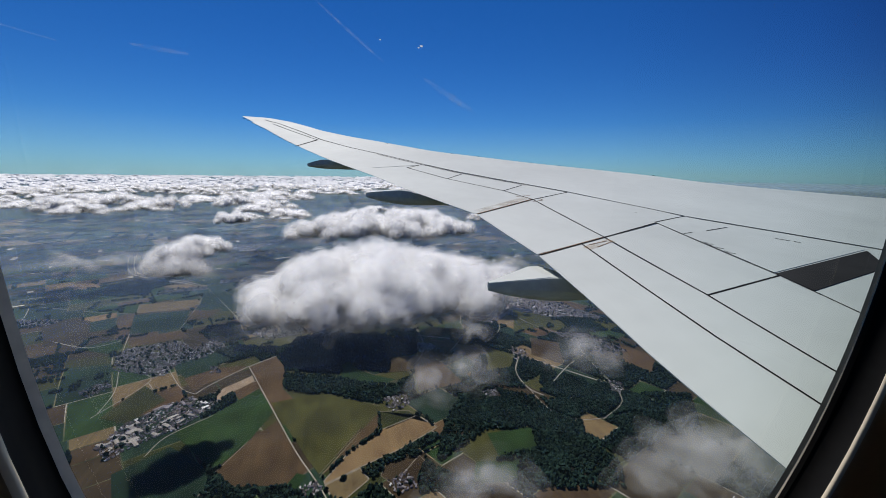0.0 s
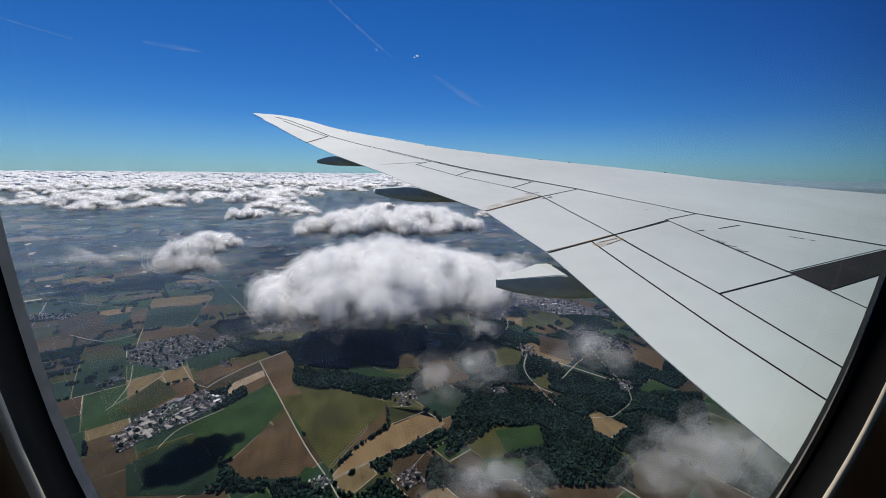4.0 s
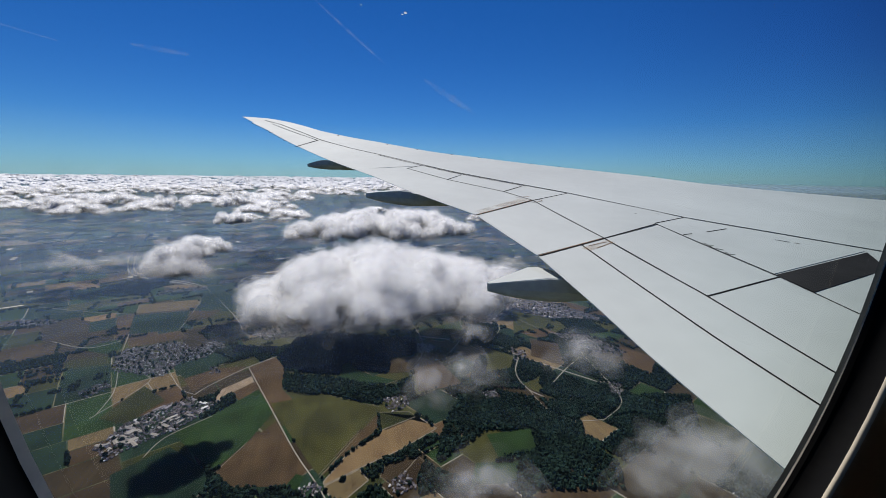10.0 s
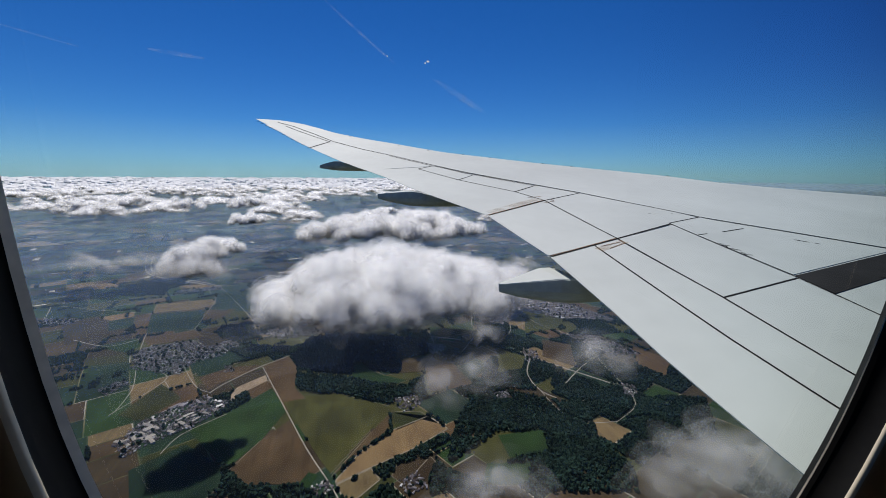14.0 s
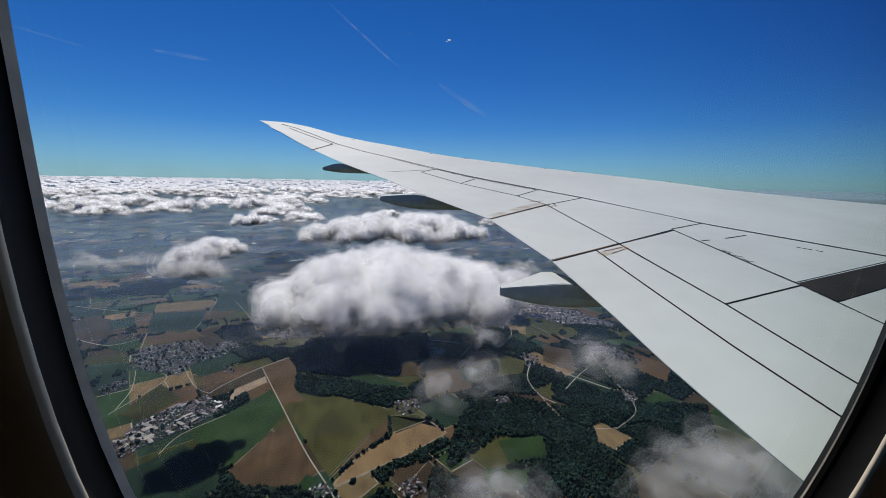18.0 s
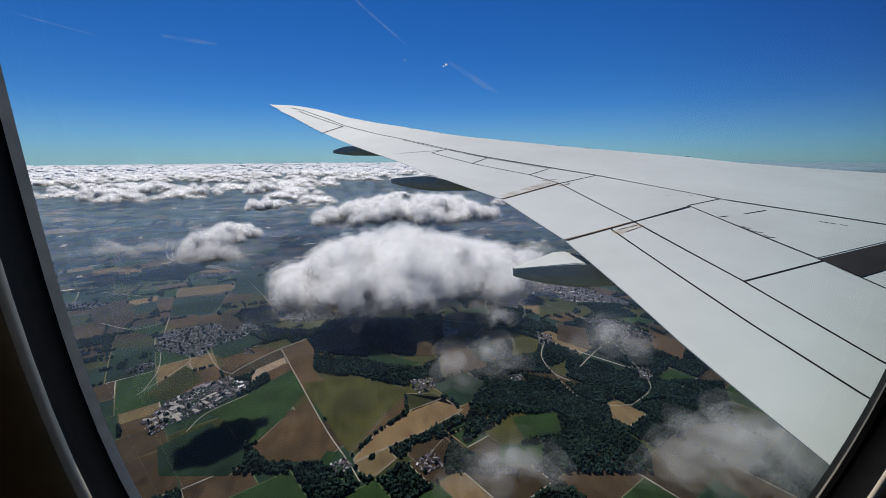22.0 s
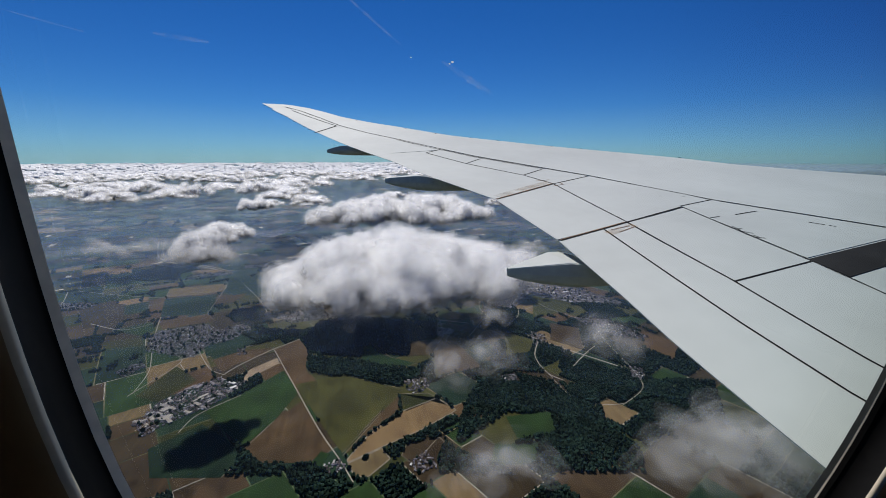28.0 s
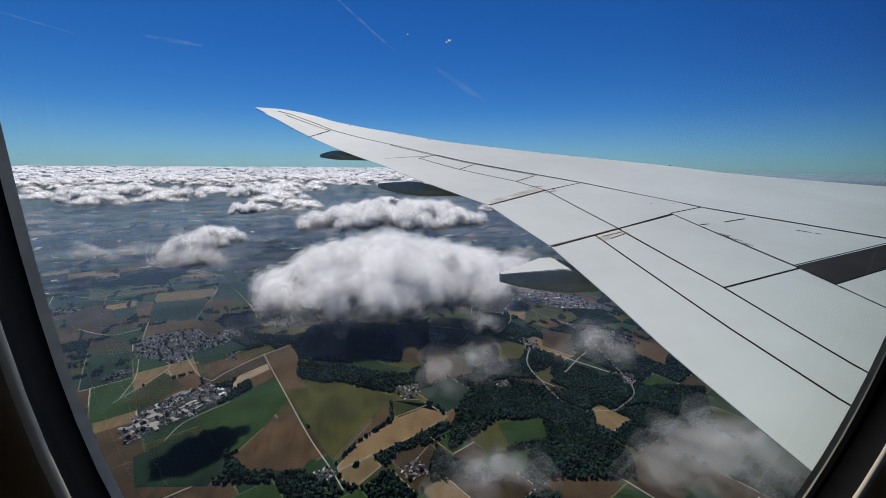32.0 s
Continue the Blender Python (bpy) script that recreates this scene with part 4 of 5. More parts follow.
road([(-229.2, 563.0), (-205.0, 496.0), (-184.1, 455.1), (-155.0, 427.2), (-129.2, 409.9), (-104.6, 386.0)], 1.3, "pale motorway through distant fields")
road([(-222.0, 563.0), (-199.5, 496.0), (-180.5, 458.5), (-153.0, 431.5), (-128.2, 414.3), (-104.0, 390.5)], 1.1, "pale motorway through distant fields")
field("tan", [(-142.9, 402.3), (-122.9, 402.0), (-103.5, 393.2), (-123.8, 387.7)], "golden field of ripe grain", 0.13)
field("brown", [(-94.7, 295.9), (-95.7, 316.1), (-76.7, 321.2), (-81.2, 302.9)], "brown tilled field", 0.13)
field("deep", [(-101.3, 367.4), (-88.8, 376.3), (-69.1, 344.1), (-96.2, 345.7)], "dark green field of a dense crop", 0.13)
field("dark", [(19.9, 117.7), (28.9, 126.8), (30.5, 122.8), (22.9, 116.1)], "dark ploughed field", 0.13)
field("green", [(-15.9, 124.4), (-13.0, 129.2), (-9.9, 127.1), (-12.9, 121.7)], "small green sports pitch among houses", 0.13)
field("brown", [(27.6, 191.4), (31.7, 208.0), (46.6, 206.7), (41.4, 190.0)], "brown tilled field", 0.13)
field("green", [(57.3, 250.6), (85.2, 236.8), (56.9, 227.9), (52.5, 233.5)], "green field of a growing crop")
build_fields()
NAVY_WOOD = [(-27.6, 224.5), (-19.7, 248.6), (1.9, 251.5), (28.8, 238.5), (51.5, 229.0), (45.4, 208.9), (31.7, 208.0), (27.6, 191.4), (13.0, 197.8), (9.0, 209.1), (3.9, 196.5), (-6.4, 198.8), (-23.1, 209.0)]
crowns([p for p in scatter(NAVY_WOOD, 0.72, 0.98) if free(p)], "fir_wood", "dense wood of tall crowns, nearly black blue-green", LUMP, "forest", NAVY_LEAVES, 1.7)
forest([(-27.0, 204.9), (-6.3, 197.2), (3.8, 193.4), (12.1, 185.5), (28.7, 178.9), (38.9, 185.7), (36.2, 164.5), (19.8, 164.0), (0.6, 173.4), (-12.8, 181.5), (-21.1, 187.0)])
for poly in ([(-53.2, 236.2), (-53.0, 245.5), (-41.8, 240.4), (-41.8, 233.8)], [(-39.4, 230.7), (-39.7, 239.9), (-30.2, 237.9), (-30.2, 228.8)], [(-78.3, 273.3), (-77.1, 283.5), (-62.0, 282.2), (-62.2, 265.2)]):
    crowns(scatter(poly, 0.75, 0.97), "fir_wood", "dense wood of tall crowns, nearly black blue-green", LUMP, "forest", NAVY_LEAVES, 1.7)
crowns(scatter([(-180.5, 384.6), (-186.0, 413.6), (-149.3, 403.5), (-142.4, 371.7)], 1.0, 0.95), "fir_wood", "dense wood of tall crowns, nearly black blue-green", LUMP, "forest", NAVY_LEAVES, 1.7)
crowns([(2.3 + rng.uniform(-0.7, 0.7), 122.2 + rng.uniform(-0.5, 0.5)) for _ in range(7)], "copse", "small dark copse in the golden field", LUMP)
for p, q in (((-4.6, 124.5), (5.3, 135.9)), ((5.3, 135.9), (17.2, 143.9)), ((17.2, 143.9), (18.3, 158.2))):
    n = int(math.dist(p, q) / 0.7)
    crowns([(p[0] + (q[0] - p[0]) * k / n + rng.uniform(-0.3, 0.3), p[1] + (q[1] - p[1]) * k / n + rng.uniform(-0.3, 0.3)) for k in range(n) if rng.random() < 0.7], "hedge", "dark hedge along the golden field", LUMP, "hedge")
forest([(54.7, 159.4), (75.3, 162.3), (87.5, 152.1), (103.8, 141.5), (94.5, 120.2), (79.9, 120.2), (76.5, 131.4), (58.1, 133.7), (46.7, 127.7), (34.1, 121.5), (41.2, 139.4)])
forest([(8.0, 125.2), (23.9, 131.4), (38.5, 138.1), (39.8, 134.3), (25.3, 127.9), (10.7, 119.3)])
forest([(80.5, 197.9), (91.9, 178.6), (88.4, 159.4), (75.7, 163.2), (63.9, 170.1), (73.8, 189.0)])
forest([(106.4, 175.4), (120.9, 157.6), (116.6, 143.3), (97.7, 149.8), (97.7, 162.7)])
forest([(-57.8, 139.9), (-49.0, 145.0), (-36.4, 137.7), (-24.2, 129.4), (-24.6, 120.9), (-48.4, 126.4)])
forest([(-31.5, 339.9), (-2.1, 351.3), (15.3, 315.3), (-18.1, 294.5)])
forest([(158.6, 259.3), (176.6, 243.3), (175.6, 211.3), (150.9, 211.7)])
forest([(116.6, 143.3), (143.9, 139.6), (160.0, 133.6), (139.9, 109.8), (111.4, 113.0)])
forest([(-65.7, 244.2), (-44.3, 243.8), (-33.6, 233.5), (-50.0, 225.8)])
forest([(-79.4, 273.7), (-61.1, 282.3), (-54.7, 266.7), (-71.3, 260.7)])
forest([(-190.7, 386.7), (-178.3, 422.7), (-137.5, 405.0), (-160.3, 372.5)])
forest([(25.3, 139.4), (33.4, 118.8), (49.8, 103.5), (25.4, 109.2)])
forest([(71.6, 122.1), (94.5, 120.2), (96.7, 104.2), (90.5, 94.0), (60.4, 101.1)])


# ---- houses ----
def house_kit(w, d, h, r):
    """Walls with gables, and a pitched roof with eaves."""
    a, b = w / 2, d / 2
    wall = ([(-a, -b, 0), (a, -b, 0), (a, b, 0), (-a, b, 0), (-a, -b, h), (a, -b, h), (a, b, h), (-a, b, h), (-a, 0, h + r), (a, 0, h + r)],
            [(0, 1, 5, 4), (2, 3, 7, 6), (1, 2, 6, 9, 5), (3, 0, 4, 8, 7)])
    e, t = 0.05, 0.04
    s = r / b
    p = [(-b - e, h - s * e), (0, h + r), (b + e, h - s * e), (b + e, h - s * e + t), (0, h + r + t), (-b - e, h - s * e + t)]
    v = [(x, y, z) for x in (-a - e, a + e) for y, z in p]
    f = [tuple(range(5, -1, -1)), tuple(range(6, 12))] + [(i, (i + 1) % 6, 6 + (i + 1) % 6, 6 + i) for i in range(6)]
    return wall, (v, f)


KITS = []
for w, d, h, r in ((0.72, 0.46, 0.30, 0.19), (0.95, 0.5, 0.34, 0.2), (0.58, 0.46, 0.32, 0.2), (1.2, 0.55, 0.33, 0.22)):
    a, b = house_kit(w, d, h, r)
    KITS.append((mesh_of("house", *a, WALLS), mesh_of("roof", *b, TILES), a, b))
BIG = []
for w, d, h, r in ((2.6, 1.2, 0.5, 0.14), (1.9, 1.0, 0.45, 0.12), (3.6, 1.2, 0.5, 0.13)):
    a, b = house_kit(w, d, h, r)
    BIG.append((mesh_of("shed", *a, WALLS), mesh_of("shed_roof", *b, SHED), a, b))
MADE = [0]
FAR_HOUSES = ([], [], [], [])


def village(poly, works=False, sheds=0.09):
    far_a, far_b = max(((a, b) for a in poly for b in poly), key=lambda k: math.dist(*k))
    lie = math.atan2(far_b[1] - far_a[1], far_b[0] - far_a[0])
    pts = scatter(poly, 1.08, 0.78, 0.4)
    gardens = scatter(poly, 1.3, 0.08 if works else 0.12, 0.7)
    crowns(gardens, "garden_trees", "small garden trees among the houses", LUMP, "trees")
    for p in pts:
        big = works and rng.random() < sheds
        body, roof, a, b = rng.choice(BIG if big else KITS)
        turn = lie + rng.choice((0, math.pi / 2)) + rng.uniform(-0.25, 0.25)
        m = Matrix.LocRotScale((p[0], p[1], 0.08), Euler((0, 0, turn)), Vector((1, 1, 1)) * rng.uniform(0.85, 1.15))
        if MADE[0] < 300 and p[1] < 190:
            MADE[0] += 1
            ob = new("shed" if big else "house", body)
            ob.matrix_world = m
            top = new("roof", roof)
            top.parent = ob
            tagged(ob, "long pale metal shed at the works" if big else "small rendered house with a tiled gable roof", "shed" if big else "house", "sheds of the works" if big else "houses of the villages")
        else:
            for (v, f), (va, fa) in ((a, FAR_HOUSES[:2]), (b, FAR_HOUSES[2:])):
                base = len(va)
                va += [tuple(m @ Vector(q)) for q in v]
                fa += [tuple(i + base for i in q) for q in f]

for i, p in enumerate(VILLAGES):
    village(p, i in (1, 2))

for k in range(26):
    x, y = rng.uniform(-330, 330), rng.uniform(300, 720)
    if abs(x) < y * 0.9:
        village([(x - rng.uniform(4, 16), y - 6), (x + rng.uniform(4, 18), y - rng.uniform(2, 8)), (x + rng.uniform(6, 20), y + rng.uniform(4, 10)), (x - rng.uniform(3, 12), y + rng.uniform(4, 12))])

village([(-131.0, 575.2), (-131.0, 588.0), (-99.0, 601.6), (-69.3, 668.7), (-60.0, 660.0), (-93.6, 557.3)], True, 0.5)
far_town = tagged(new("far_houses"), "crowded houses of distant villages", "houses", kind="stuff")
raw("wall", FAR_HOUSES[0], FAR_HOUSES[1], FAR_WALLS, far_town)
raw("roof", FAR_HOUSES[2], FAR_HOUSES[3], FAR_TILES, far_town)


def far_strips():
    """Narrow stubble strips and dark copses among the distant fields."""
    r, v, f, copse = random.Random(12), [], [], []
    for i in range(1500):
        far = 240 + 950 * r.random() ** 1.2
        side = r.uniform(-1.05, 0.8)
        x, y, w, d, a = far * math.sin(side), far * math.cos(side), r.uniform(1.2, 6.5) * (0.4 + far / 500), r.uniform(0.35, 1.3) * (0.4 + far / 420), r.choice((0.3, 0.35, 1.9)) + r.uniform(-0.15, 0.15)
        c, s = math.cos(a), math.sin(a)
        base = len(v)
        if i % 5 < 2 and far > 420 and free((x, y)):
            v += [(x + p * c - q * s, y + p * s + q * c, 0.11) for p, q in ((-w, -d), (w, -d * r.uniform(0.6, 1)), (w * r.uniform(0.7, 1), d), (-w, d))]
            f.append((base, base + 1, base + 2, base + 3))
        elif far < 900:
            n = int(5 + 5 * w)
            for k in range(n):
                p, q = r.uniform(-w, w) * 1.5, r.gauss(0, 0.8) * d
                spot = (x + p * c - q * s, y + p * s + q * c)
                if free(spot):
                    copse.append(spot)
    tagged(raw("stubble_strips", v, f, PALE_CROP), "pale stubble strips among distant fields", "fields", kind="stuff")
    crowns(copse, "copses", "dark copses and tree rows among distant fields", LUMP)


far_strips()


# ---- clouds ----
def lumps_mesh(name, balls, voxel):
    """Balls (x, y, z, radius) grown together into one skin."""
    v0, f0 = BALL
    v = np.concatenate([v0 * np.array([r, r, r * 0.8]) + (x, y, z) for x, y, z, r in balls])
    f = np.concatenate([f0 + i * len(v0) for i in range(len(balls))])
    me = bpy.data.meshes.new(name)
    me.from_pydata(v, [], f)
    tmp = new("tmp", me)
    mod = tmp.modifiers.new("skin", "REMESH")
    mod.mode, mod.voxel_size = "VOXEL", voxel
    got = bpy.data.meshes.new_from_object(tmp.evaluated_get(bpy.context.evaluated_depsgraph_get()))
    bpy.data.objects.remove(tmp)
    n = len(got.vertices)
    co, no = np.empty(n * 3, np.float32), np.empty(n * 3, np.float32)
    got.vertices.foreach_get("co", co)
    got.vertex_normals.foreach_get("vector", no)
    faces = [tuple(p.vertices) for p in got.polygons]
    bpy.data.meshes.remove(got)
    return co.reshape(-1, 3), no.reshape(-1, 3), faces


def smoothed(co, faces, rounds):
    """Vertices drawn towards their neighbours, to round off creases."""
    edges = np.array([(f[k], f[k - 1]) for f in faces for k in range(len(f))], np.int64)
    count = np.bincount(edges.ravel(), minlength=len(co))[:, None]
    a, b = np.concatenate([edges[:, 0], edges[:, 1]]), np.concatenate([edges[:, 1], edges[:, 0]])
    for _ in range(rounds):
        total = np.stack([np.bincount(a, co[b, k], len(co)) for k in range(3)], 1)
        co = 0.4 * co + 0.6 * total / count
    return co


def billow(co, no, size, amount, seed, fine=1.0):
    out = np.empty(len(co))
    for i, p in enumerate(co):
        q = Vector(p) / size + Vector((seed, 0, 0))
        out[i] = 0.62 * (0.5 - abs(noise.noise(q))) + 0.34 * fine * (0.5 - abs(noise.noise(q * 2.3))) + 0.20 * fine * (0.5 - abs(noise.noise(q * 5.1)))
    return co + no * (out[:, None] * amount)


def puffs(points, radii, r):
    """Small uneven puffs as one mesh's vertices and faces."""
    v0, f0 = LUMP
    n = len(points)
    size = radii[:, None, None] * (1 + 0.15 * r.randn(n, len(v0), 1)) * (0.7 + 0.6 * r.rand(n, 1, 3))
    v = v0[None] * size + points[:, None, :]
    f = f0[None] + (np.arange(n) * len(v0))[:, None, None]
    return v.reshape(-1, 3), f.reshape(-1, 3)


def soft_normals(ob, bulk):
    """Shade the puffs as the one rounded mass that they make up."""
    per = len(LUMP[0])
    own = np.tile(LUMP[0], (len(bulk), 1))
    n = 0.42 * np.repeat(bulk, per, axis=0) + 0.06 * own + (0, 0, 0.9)
    n /= np.linalg.norm(n, axis=1, keepdims=True)
    ob.data.normals_split_custom_set_from_vertices([tuple(q) for q in n])


def lift_normals(ob, bulk, own=0.36):
    n = own * bulk + (0, 0, 1.29 - own)
    n /= np.linalg.norm(n, axis=1, keepdims=True)
    ob.data.normals_split_custom_set_from_vertices([tuple(q) for q in n])


def cloud(x, y, mid, length, depth, height, words, count=34, dense=True, seed=1, many=2500, veils=8):
    r, nr = random.Random(seed), np.random.RandomState(seed)
    balls = []
    for _ in range(count):
        a, k = r.uniform(0, 2 * math.pi), math.sqrt(r.random())
        u, v = math.cos(a) * k, math.sin(a) * k
        dome = max(0.25, 1 - k ** 3.2)
        rad = height * (r.uniform(0.24, 0.40) if dense else r.uniform(0.20, 0.34)) * (0.55 + 0.45 * dome)
        balls.append((u * length / 2, v * depth / 2, r.uniform(0.0, 1.0) ** 0.8 * dome * (height - 1.6 * rad) + rad * 0.7, rad))
    co, no, faces = lumps_mesh("cloud", balls, height * (0.035 if dense else 0.05))
    co = billow(co, no, height * 0.36, height * 0.065, seed * 3.7)
    low = co[:, 2] < 0.14 * height
    co[low, 2] = 0.14 * height + (co[low, 2] - 0.14 * height) * 0.4
    thing = tagged(new("cloud"), words, "cloud", "fair-weather clouds")
    thing.location = (x, y, mid - height / 2)
    pick = nr.randint(0, len(co), many)
    if dense:
        lift_normals(raw("cloud_core", smoothed(co, faces, 10) - no * height * 0.10, faces, CLOUD, thing, True), no)
        for k in range(veils):
            veil = billow(co + no * height * (0.19 * k / veils - 0.085), no, height * 0.3, height * 0.10, seed * 5.3 + k * 0.7)
            lift_normals(raw("cloud_veil", veil, faces, SKINS[k * 5 // veils], thing, True), no)
        points = co[pick] + no[pick] * (nr.randn(many, 1) * 0.035 * height + 0.012 * height)
        v, f = puffs(points, height * (0.018 + 0.06 * nr.rand(many) ** 2), nr)
        soft_normals(raw("cloud_puffs", v, f, PUFF, thing, True), no[pick])
    else:
        heart = np.array((0, 0, 0.45 * height))
        for k in range(12):
            size = 0.34 + 0.072 * k
            skin_co = (co - heart) * size * nr.uniform(0.9, 1.1, 3) + heart + nr.randn(3) * 0.03 * height
            skin_co = smoothed(billow(skin_co, no, height * 0.6, height * 0.42, seed * 7.1 + k * 1.3, 0.7), faces, 2) - no * height * 0.1
            lift_normals(raw("cloud_veil", skin_co, faces, WISPS[k // 4], thing, True), no)
    return thing


cloud(16, 116, 70, 78, 38, 20.5, "large bright cumulus cloud with a grey base", 90, seed=3, many=4500)
cloud(10, 100, 65, 70, 22, 9, "torn grey veil under the large cumulus cloud", 40, False, 15)
cloud(48, 108, 68, 24, 20, 13, "torn ragged edge beside the large cumulus cloud", 24, False, 16)
cloud(24, 254, 67, 118, 30, 10, "torn pale veil along the long cumulus cloud", 44, False, 17)
cloud(-52, 163, 67, 36, 18, 11, "torn pale veil round the small cumulus cloud", 24, False, 18)
cloud(36, 262, 69, 122, 50, 19, "long bright cumulus cloud beyond the large one", 100, seed=4, many=3000)
cloud(-58, 180, 66, 19, 15, 14, "small white fair-weather cumulus cloud", 22, seed=5, many=1200)
cloud(-49.5, 190, 70, 18, 14, 10, "small white fair-weather cumulus cloud", 20, seed=19, many=900)
cloud(-82, 169, 69, 50, 22, 9, "thin torn veil of cloud", 26, False, 6, 700)
cloud(-62, 307, 70, 25, 18, 10, "small white fair-weather cumulus cloud", 16, seed=7, many=800)
cloud(13.6, 54, 70, 5.5, 5, 8, "thin torn scrap of cloud", 14, False, 8, 300)
cloud(21, 56, 70, 9, 6, 7, "thin torn scrap of cloud", 14, False, 9, 260)
cloud(43.5, 57.5, 70, 12, 9, 8, "thin torn scrap of cloud", 16, False, 10, 420)
cloud(46.5, 33, 65, 25, 14, 9, "soft grey cloud close under the wing", 30, False, 20)
cloud(45, 34, 67, 24, 14, 8, "soft grey cloud close under the wing", 30, False, 11)
cloud(15.5, 37, 66, 14, 8, 7, "thin torn scrap of cloud", 16, False, 12)
cloud(64, 130, 70, 13, 9, 8, "thin torn scrap of cloud", 14, False, 13, 300)
cloud(27, 70, 70, 7, 5, 4.5, "thin torn scrap of cloud", 12, False, 14, 240)


def middle_clouds():
    """Single cumulus clouds between the near ones and the far sheet: a few shapes, copied."""
    r = random.Random(5)
    shapes = [cloud(-300 + 70 * k, 420 + 25 * k, 70, 34 + 8 * k, 22 + 4 * k, 13 + k, "white cumulus cloud in a broken sheet", 26, seed=30 + k, many=700, veils=4) for k in range(4)]
    for far in (340, 400, 470, 550, 640, 740, 850, 980, 1120):
        side = -1.05
        while side < 0.36:
            side += r.uniform(24, 62) / far
            if r.random() < 0.10 + (far / 1000) ** 1.5:
                rr = far * r.uniform(0.93, 1.07)
                s = r.uniform(0.55, 1.15) * (0.8 + far / 1800)
                ob = r.choice(shapes)
                m = Matrix.LocRotScale((rr * math.sin(side), rr * math.cos(side), 70 - 7 * min(s, 1.2)), Euler((0, 0, r.uniform(0, 6.28))), Vector((s * 1.15, s * 1.15, min(s, 1.1) * r.uniform(0.6, 0.9))))
                copy_thing(ob, m)


middle_clouds()


def cloud_field():
    """The broken cloud sheet that runs to the horizon."""
    r = random.Random(21)
    kinds = []
    for k in range(6):
        balls = []
        for _ in range(16):
            a, q = r.uniform(0, 2 * math.pi), math.sqrt(r.random())
            rad = r.uniform(0.12, 0.24)
            balls.append((math.cos(a) * q, math.sin(a) * q * 0.7, 0.05 + (1 - q * q) * r.uniform(0, 0.35) + rad * 0.3, rad))
        co, no, faces = lumps_mesh("lump", balls, 0.05)
        co = billow(co, no, 0.2, 0.10, k * 2.1)
        co[:, 2] = np.where(co[:, 2] < 0.12, 0.12 + (co[:, 2] - 0.12) * 0.35, co[:, 2])
        kinds.append((co, faces, no))
    verts, faces, base, bulk = [], [], 0, []
    for i in range(3600):
        far = 1150 + 3600 * r.random() ** 1.3
        side = r.uniform(-1.3, 1.35)
        x, y = far * math.sin(side), far * math.cos(side)
        if side > 0.56 or noise.noise(Vector((x / 420, y / 420, 3.3))) < 0.08 - far / 2300:
            continue
        co, f, no = r.choice(kinds)
        s = r.uniform(8, 22) * (1 + far / 1800)
        a = r.uniform(0, 6.28)
        rot = np.array([[math.cos(a), -math.sin(a), 0], [math.sin(a), math.cos(a), 0], [0, 0, 1]])
        verts.append(co @ rot.T * np.array([s, s, min(s * 0.75, 15) * r.uniform(0.7, 1.5)]) + (x, y, 61 + r.uniform(-2, 2)))
        bulk.append(no @ rot.T)
        faces += [tuple(q + base for q in p) for p in f]
        base += len(co)
    me = bpy.data.meshes.new("cloud_field")
    me.from_pydata(np.concatenate(verts), [], faces)
    me.materials.append(FAR_CLOUD)
    me.polygons.foreach_set("use_smooth", [True] * len(me.polygons))
    field_ob = new("cloud_field", me)
    lift_normals(field_ob, np.concatenate(bulk), 0.75)
    tagged(field_ob, "broken sheet of white cumulus clouds out to the horizon", "clouds", kind="stuff")


cloud_field()


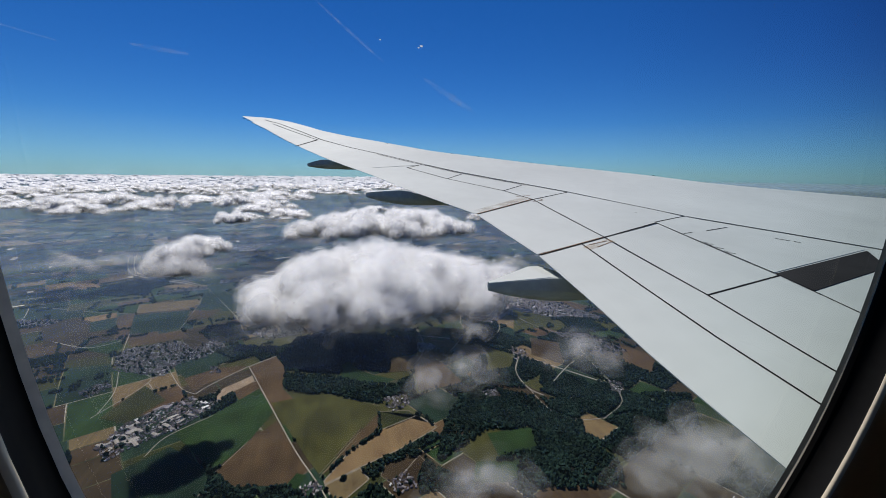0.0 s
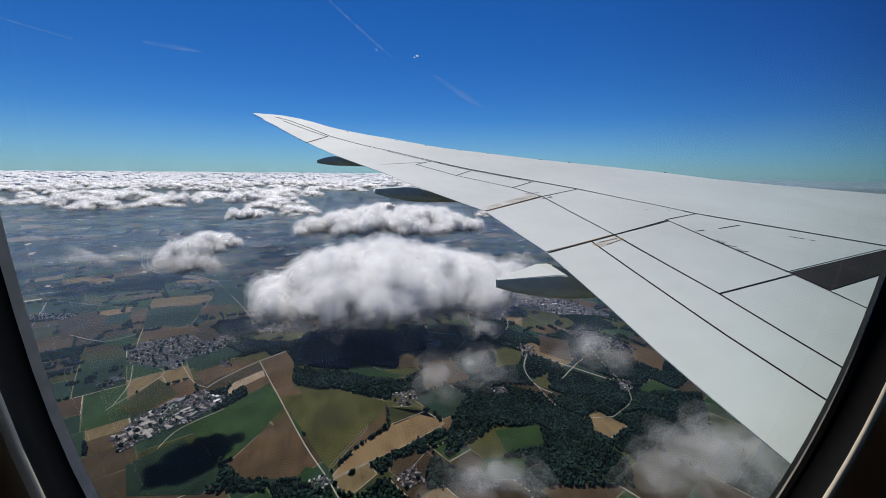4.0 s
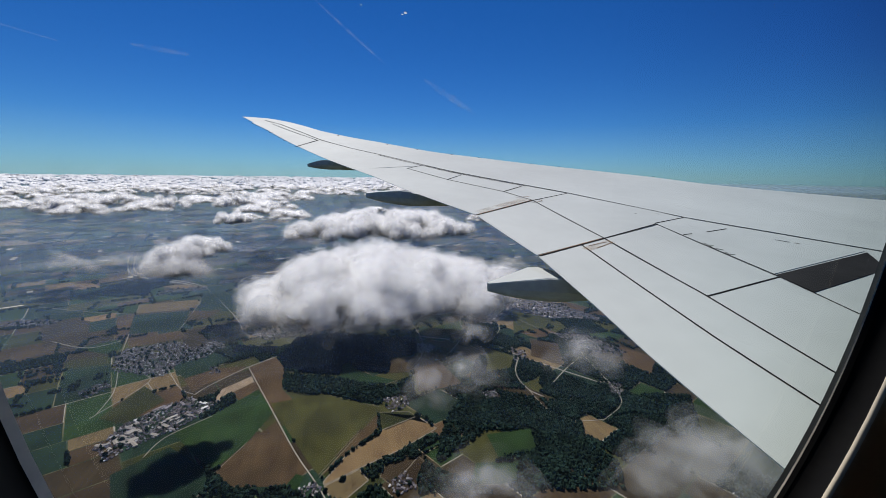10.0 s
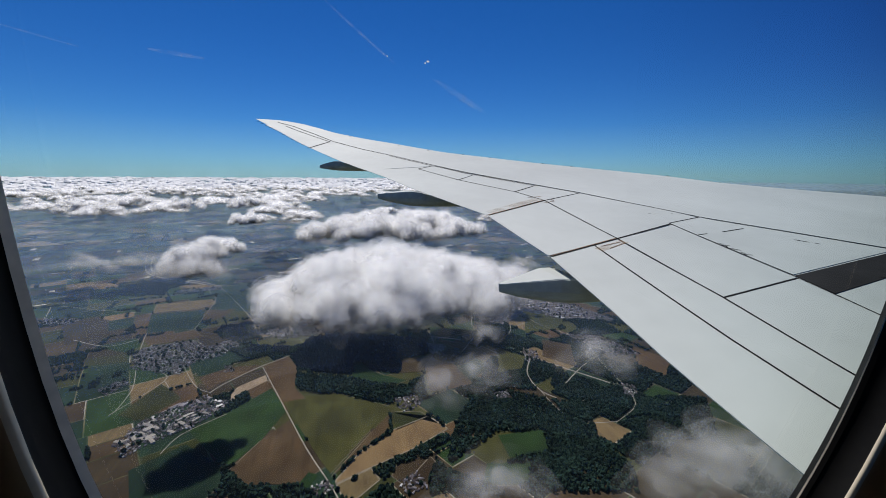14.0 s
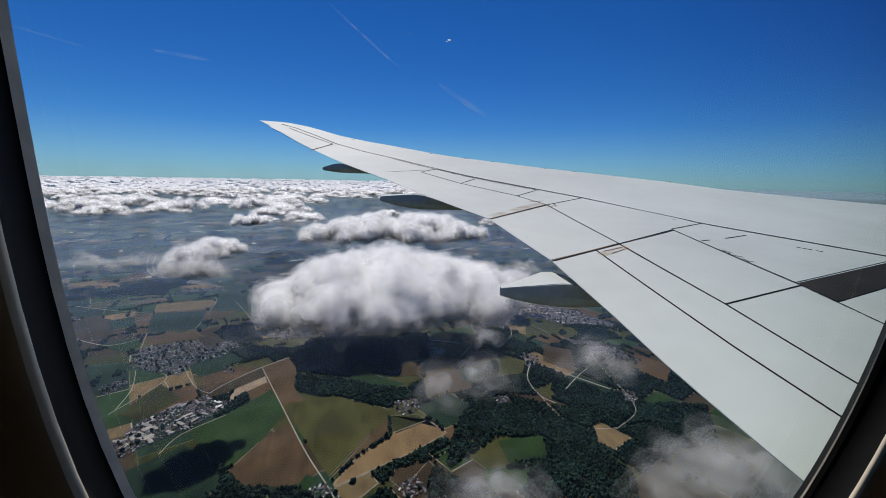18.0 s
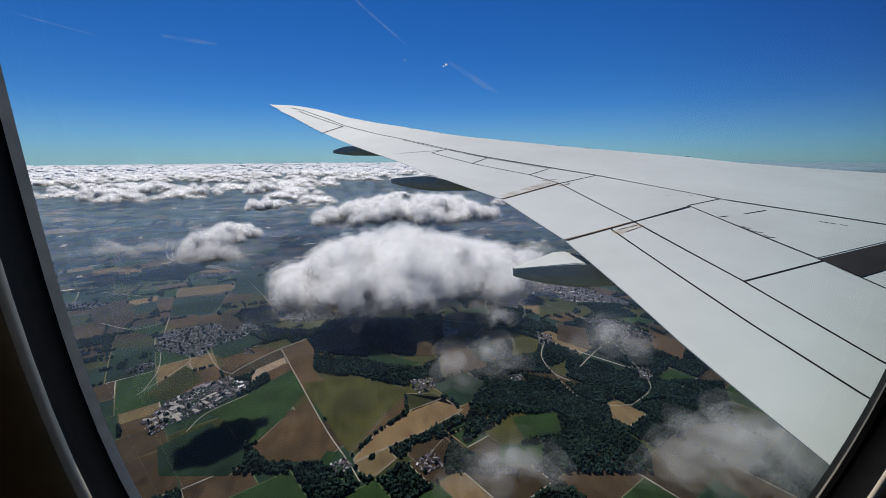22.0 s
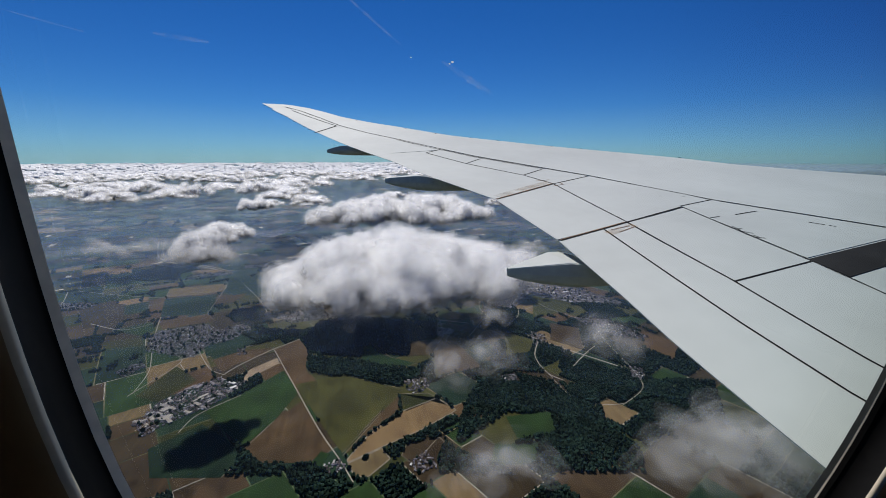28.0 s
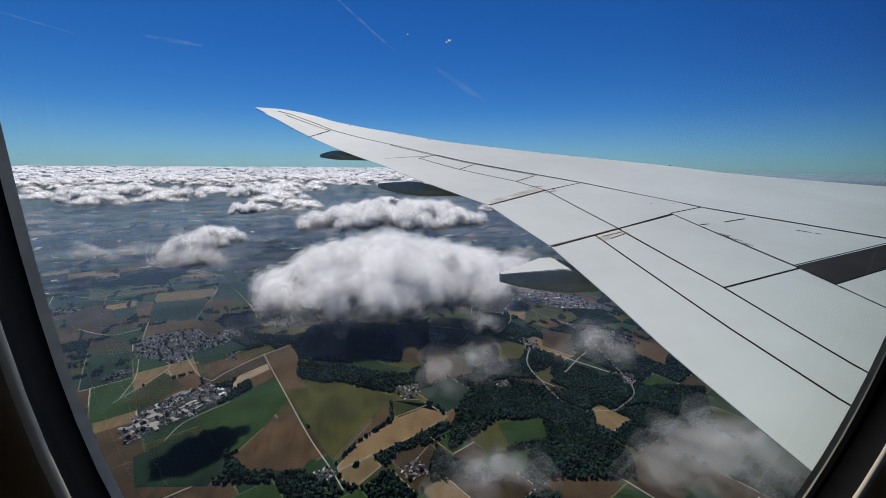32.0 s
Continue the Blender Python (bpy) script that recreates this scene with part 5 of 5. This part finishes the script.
# ---- haze ----
def haze():
    thing = tagged(new("haze"), "thin blue summer haze over the plain", "haze", kind="structure")
    for r, dense in ((80, 0.006), (115, 0.008), (150, 0.012), (180, 0.015), (205, 0.02), (235, 0.028), (262, 0.03), (295, 0.04), (330, 0.052), (380, 0.07), (430, 0.09), (500, 0.115), (580, 0.13), (685, 0.15), (800, 0.16), (960, 0.14), (1150, 0.15), (1400, 0.15),
                     (1700, 0.2), (2400, 0.34), (3300, 0.5), (4400, 0.75), (4850, 0.85)):
        v = [(r * math.cos(a), r * math.sin(a), z) for z in (-2.0, 38.0, 66.0) for a in np.linspace(0, 2 * math.pi, 128, endpoint=False)]
        layer = raw("haze_layer", v, grid_faces(3, 128, wrap=True), haze_material(dense, (0.46, 0.66, 0.92) if r < 2000 else (0.40, 0.54, 0.66)), thing, True)
        if r > 2000:
            layer.data.normals_split_custom_set_from_vertices([(0, 0, 1)] * len(v))


    v = [(4700 * math.cos(a), 4700 * math.sin(a), z) for z in (60.0, 200.0, 640.0) for a in np.linspace(0, 2 * math.pi, 128, endpoint=False)]
    veil = raw("haze_layer", v, grid_faces(3, 128, wrap=True), haze_material(0.30, (0.33, 0.55, 0.70), 100.0, 640.0), thing, True)
    veil.data.normals_split_custom_set_from_vertices([(0, 0, 1)] * len(v))


haze()


# ---- contrails ----
TRAIL = vapour("ice_trail", 0.2, 0.012, 0.3, 0.8)


def contrail(a0, e0, a1, e1, width, bow=0.0):
    """A thin vapour trail high up: from one bearing and height to another, in degrees."""
    v, r = [], random.Random(int(a0 * 10))
    for i in range(41):
        t = i / 40
        a, e = radians(a0 + (a1 - a0) * t), radians(e0 + (e1 - e0) * t + bow * math.sin(math.pi * t))
        p = Vector((math.sin(a) * math.cos(e), math.cos(a) * math.cos(e), math.sin(e))) * 4200
        w = width * (0.25 + 0.75 * math.sin(math.pi * t) ** 0.7) * r.uniform(0.6, 1.2)
        side = Vector((a1 - a0, 0, e1 - e0)).normalized()
        up = Vector((-side.z, 0, side.x)) * w
        v += [tuple(p + up + Vector((0, 0, EYE))), tuple(p - up + Vector((0, 0, EYE)))]
    tagged(raw("contrail", v, [(2 * i, 2 * i + 1, 2 * i + 3, 2 * i + 2) for i in range(40)], TRAIL), "thin fading white vapour trail high above", "contrail", "vapour trails")


contrail(-31.5, 13.3, -25.6, 12.4, 6.0)
contrail(-0.5, 20.6, 8.2, 14.2, 12.0)
contrail(13.5, 12.4, 20.5, 8.2, 30.0)
contrail(-19.8, 13.2, -14.5, 13.0, 18.0)
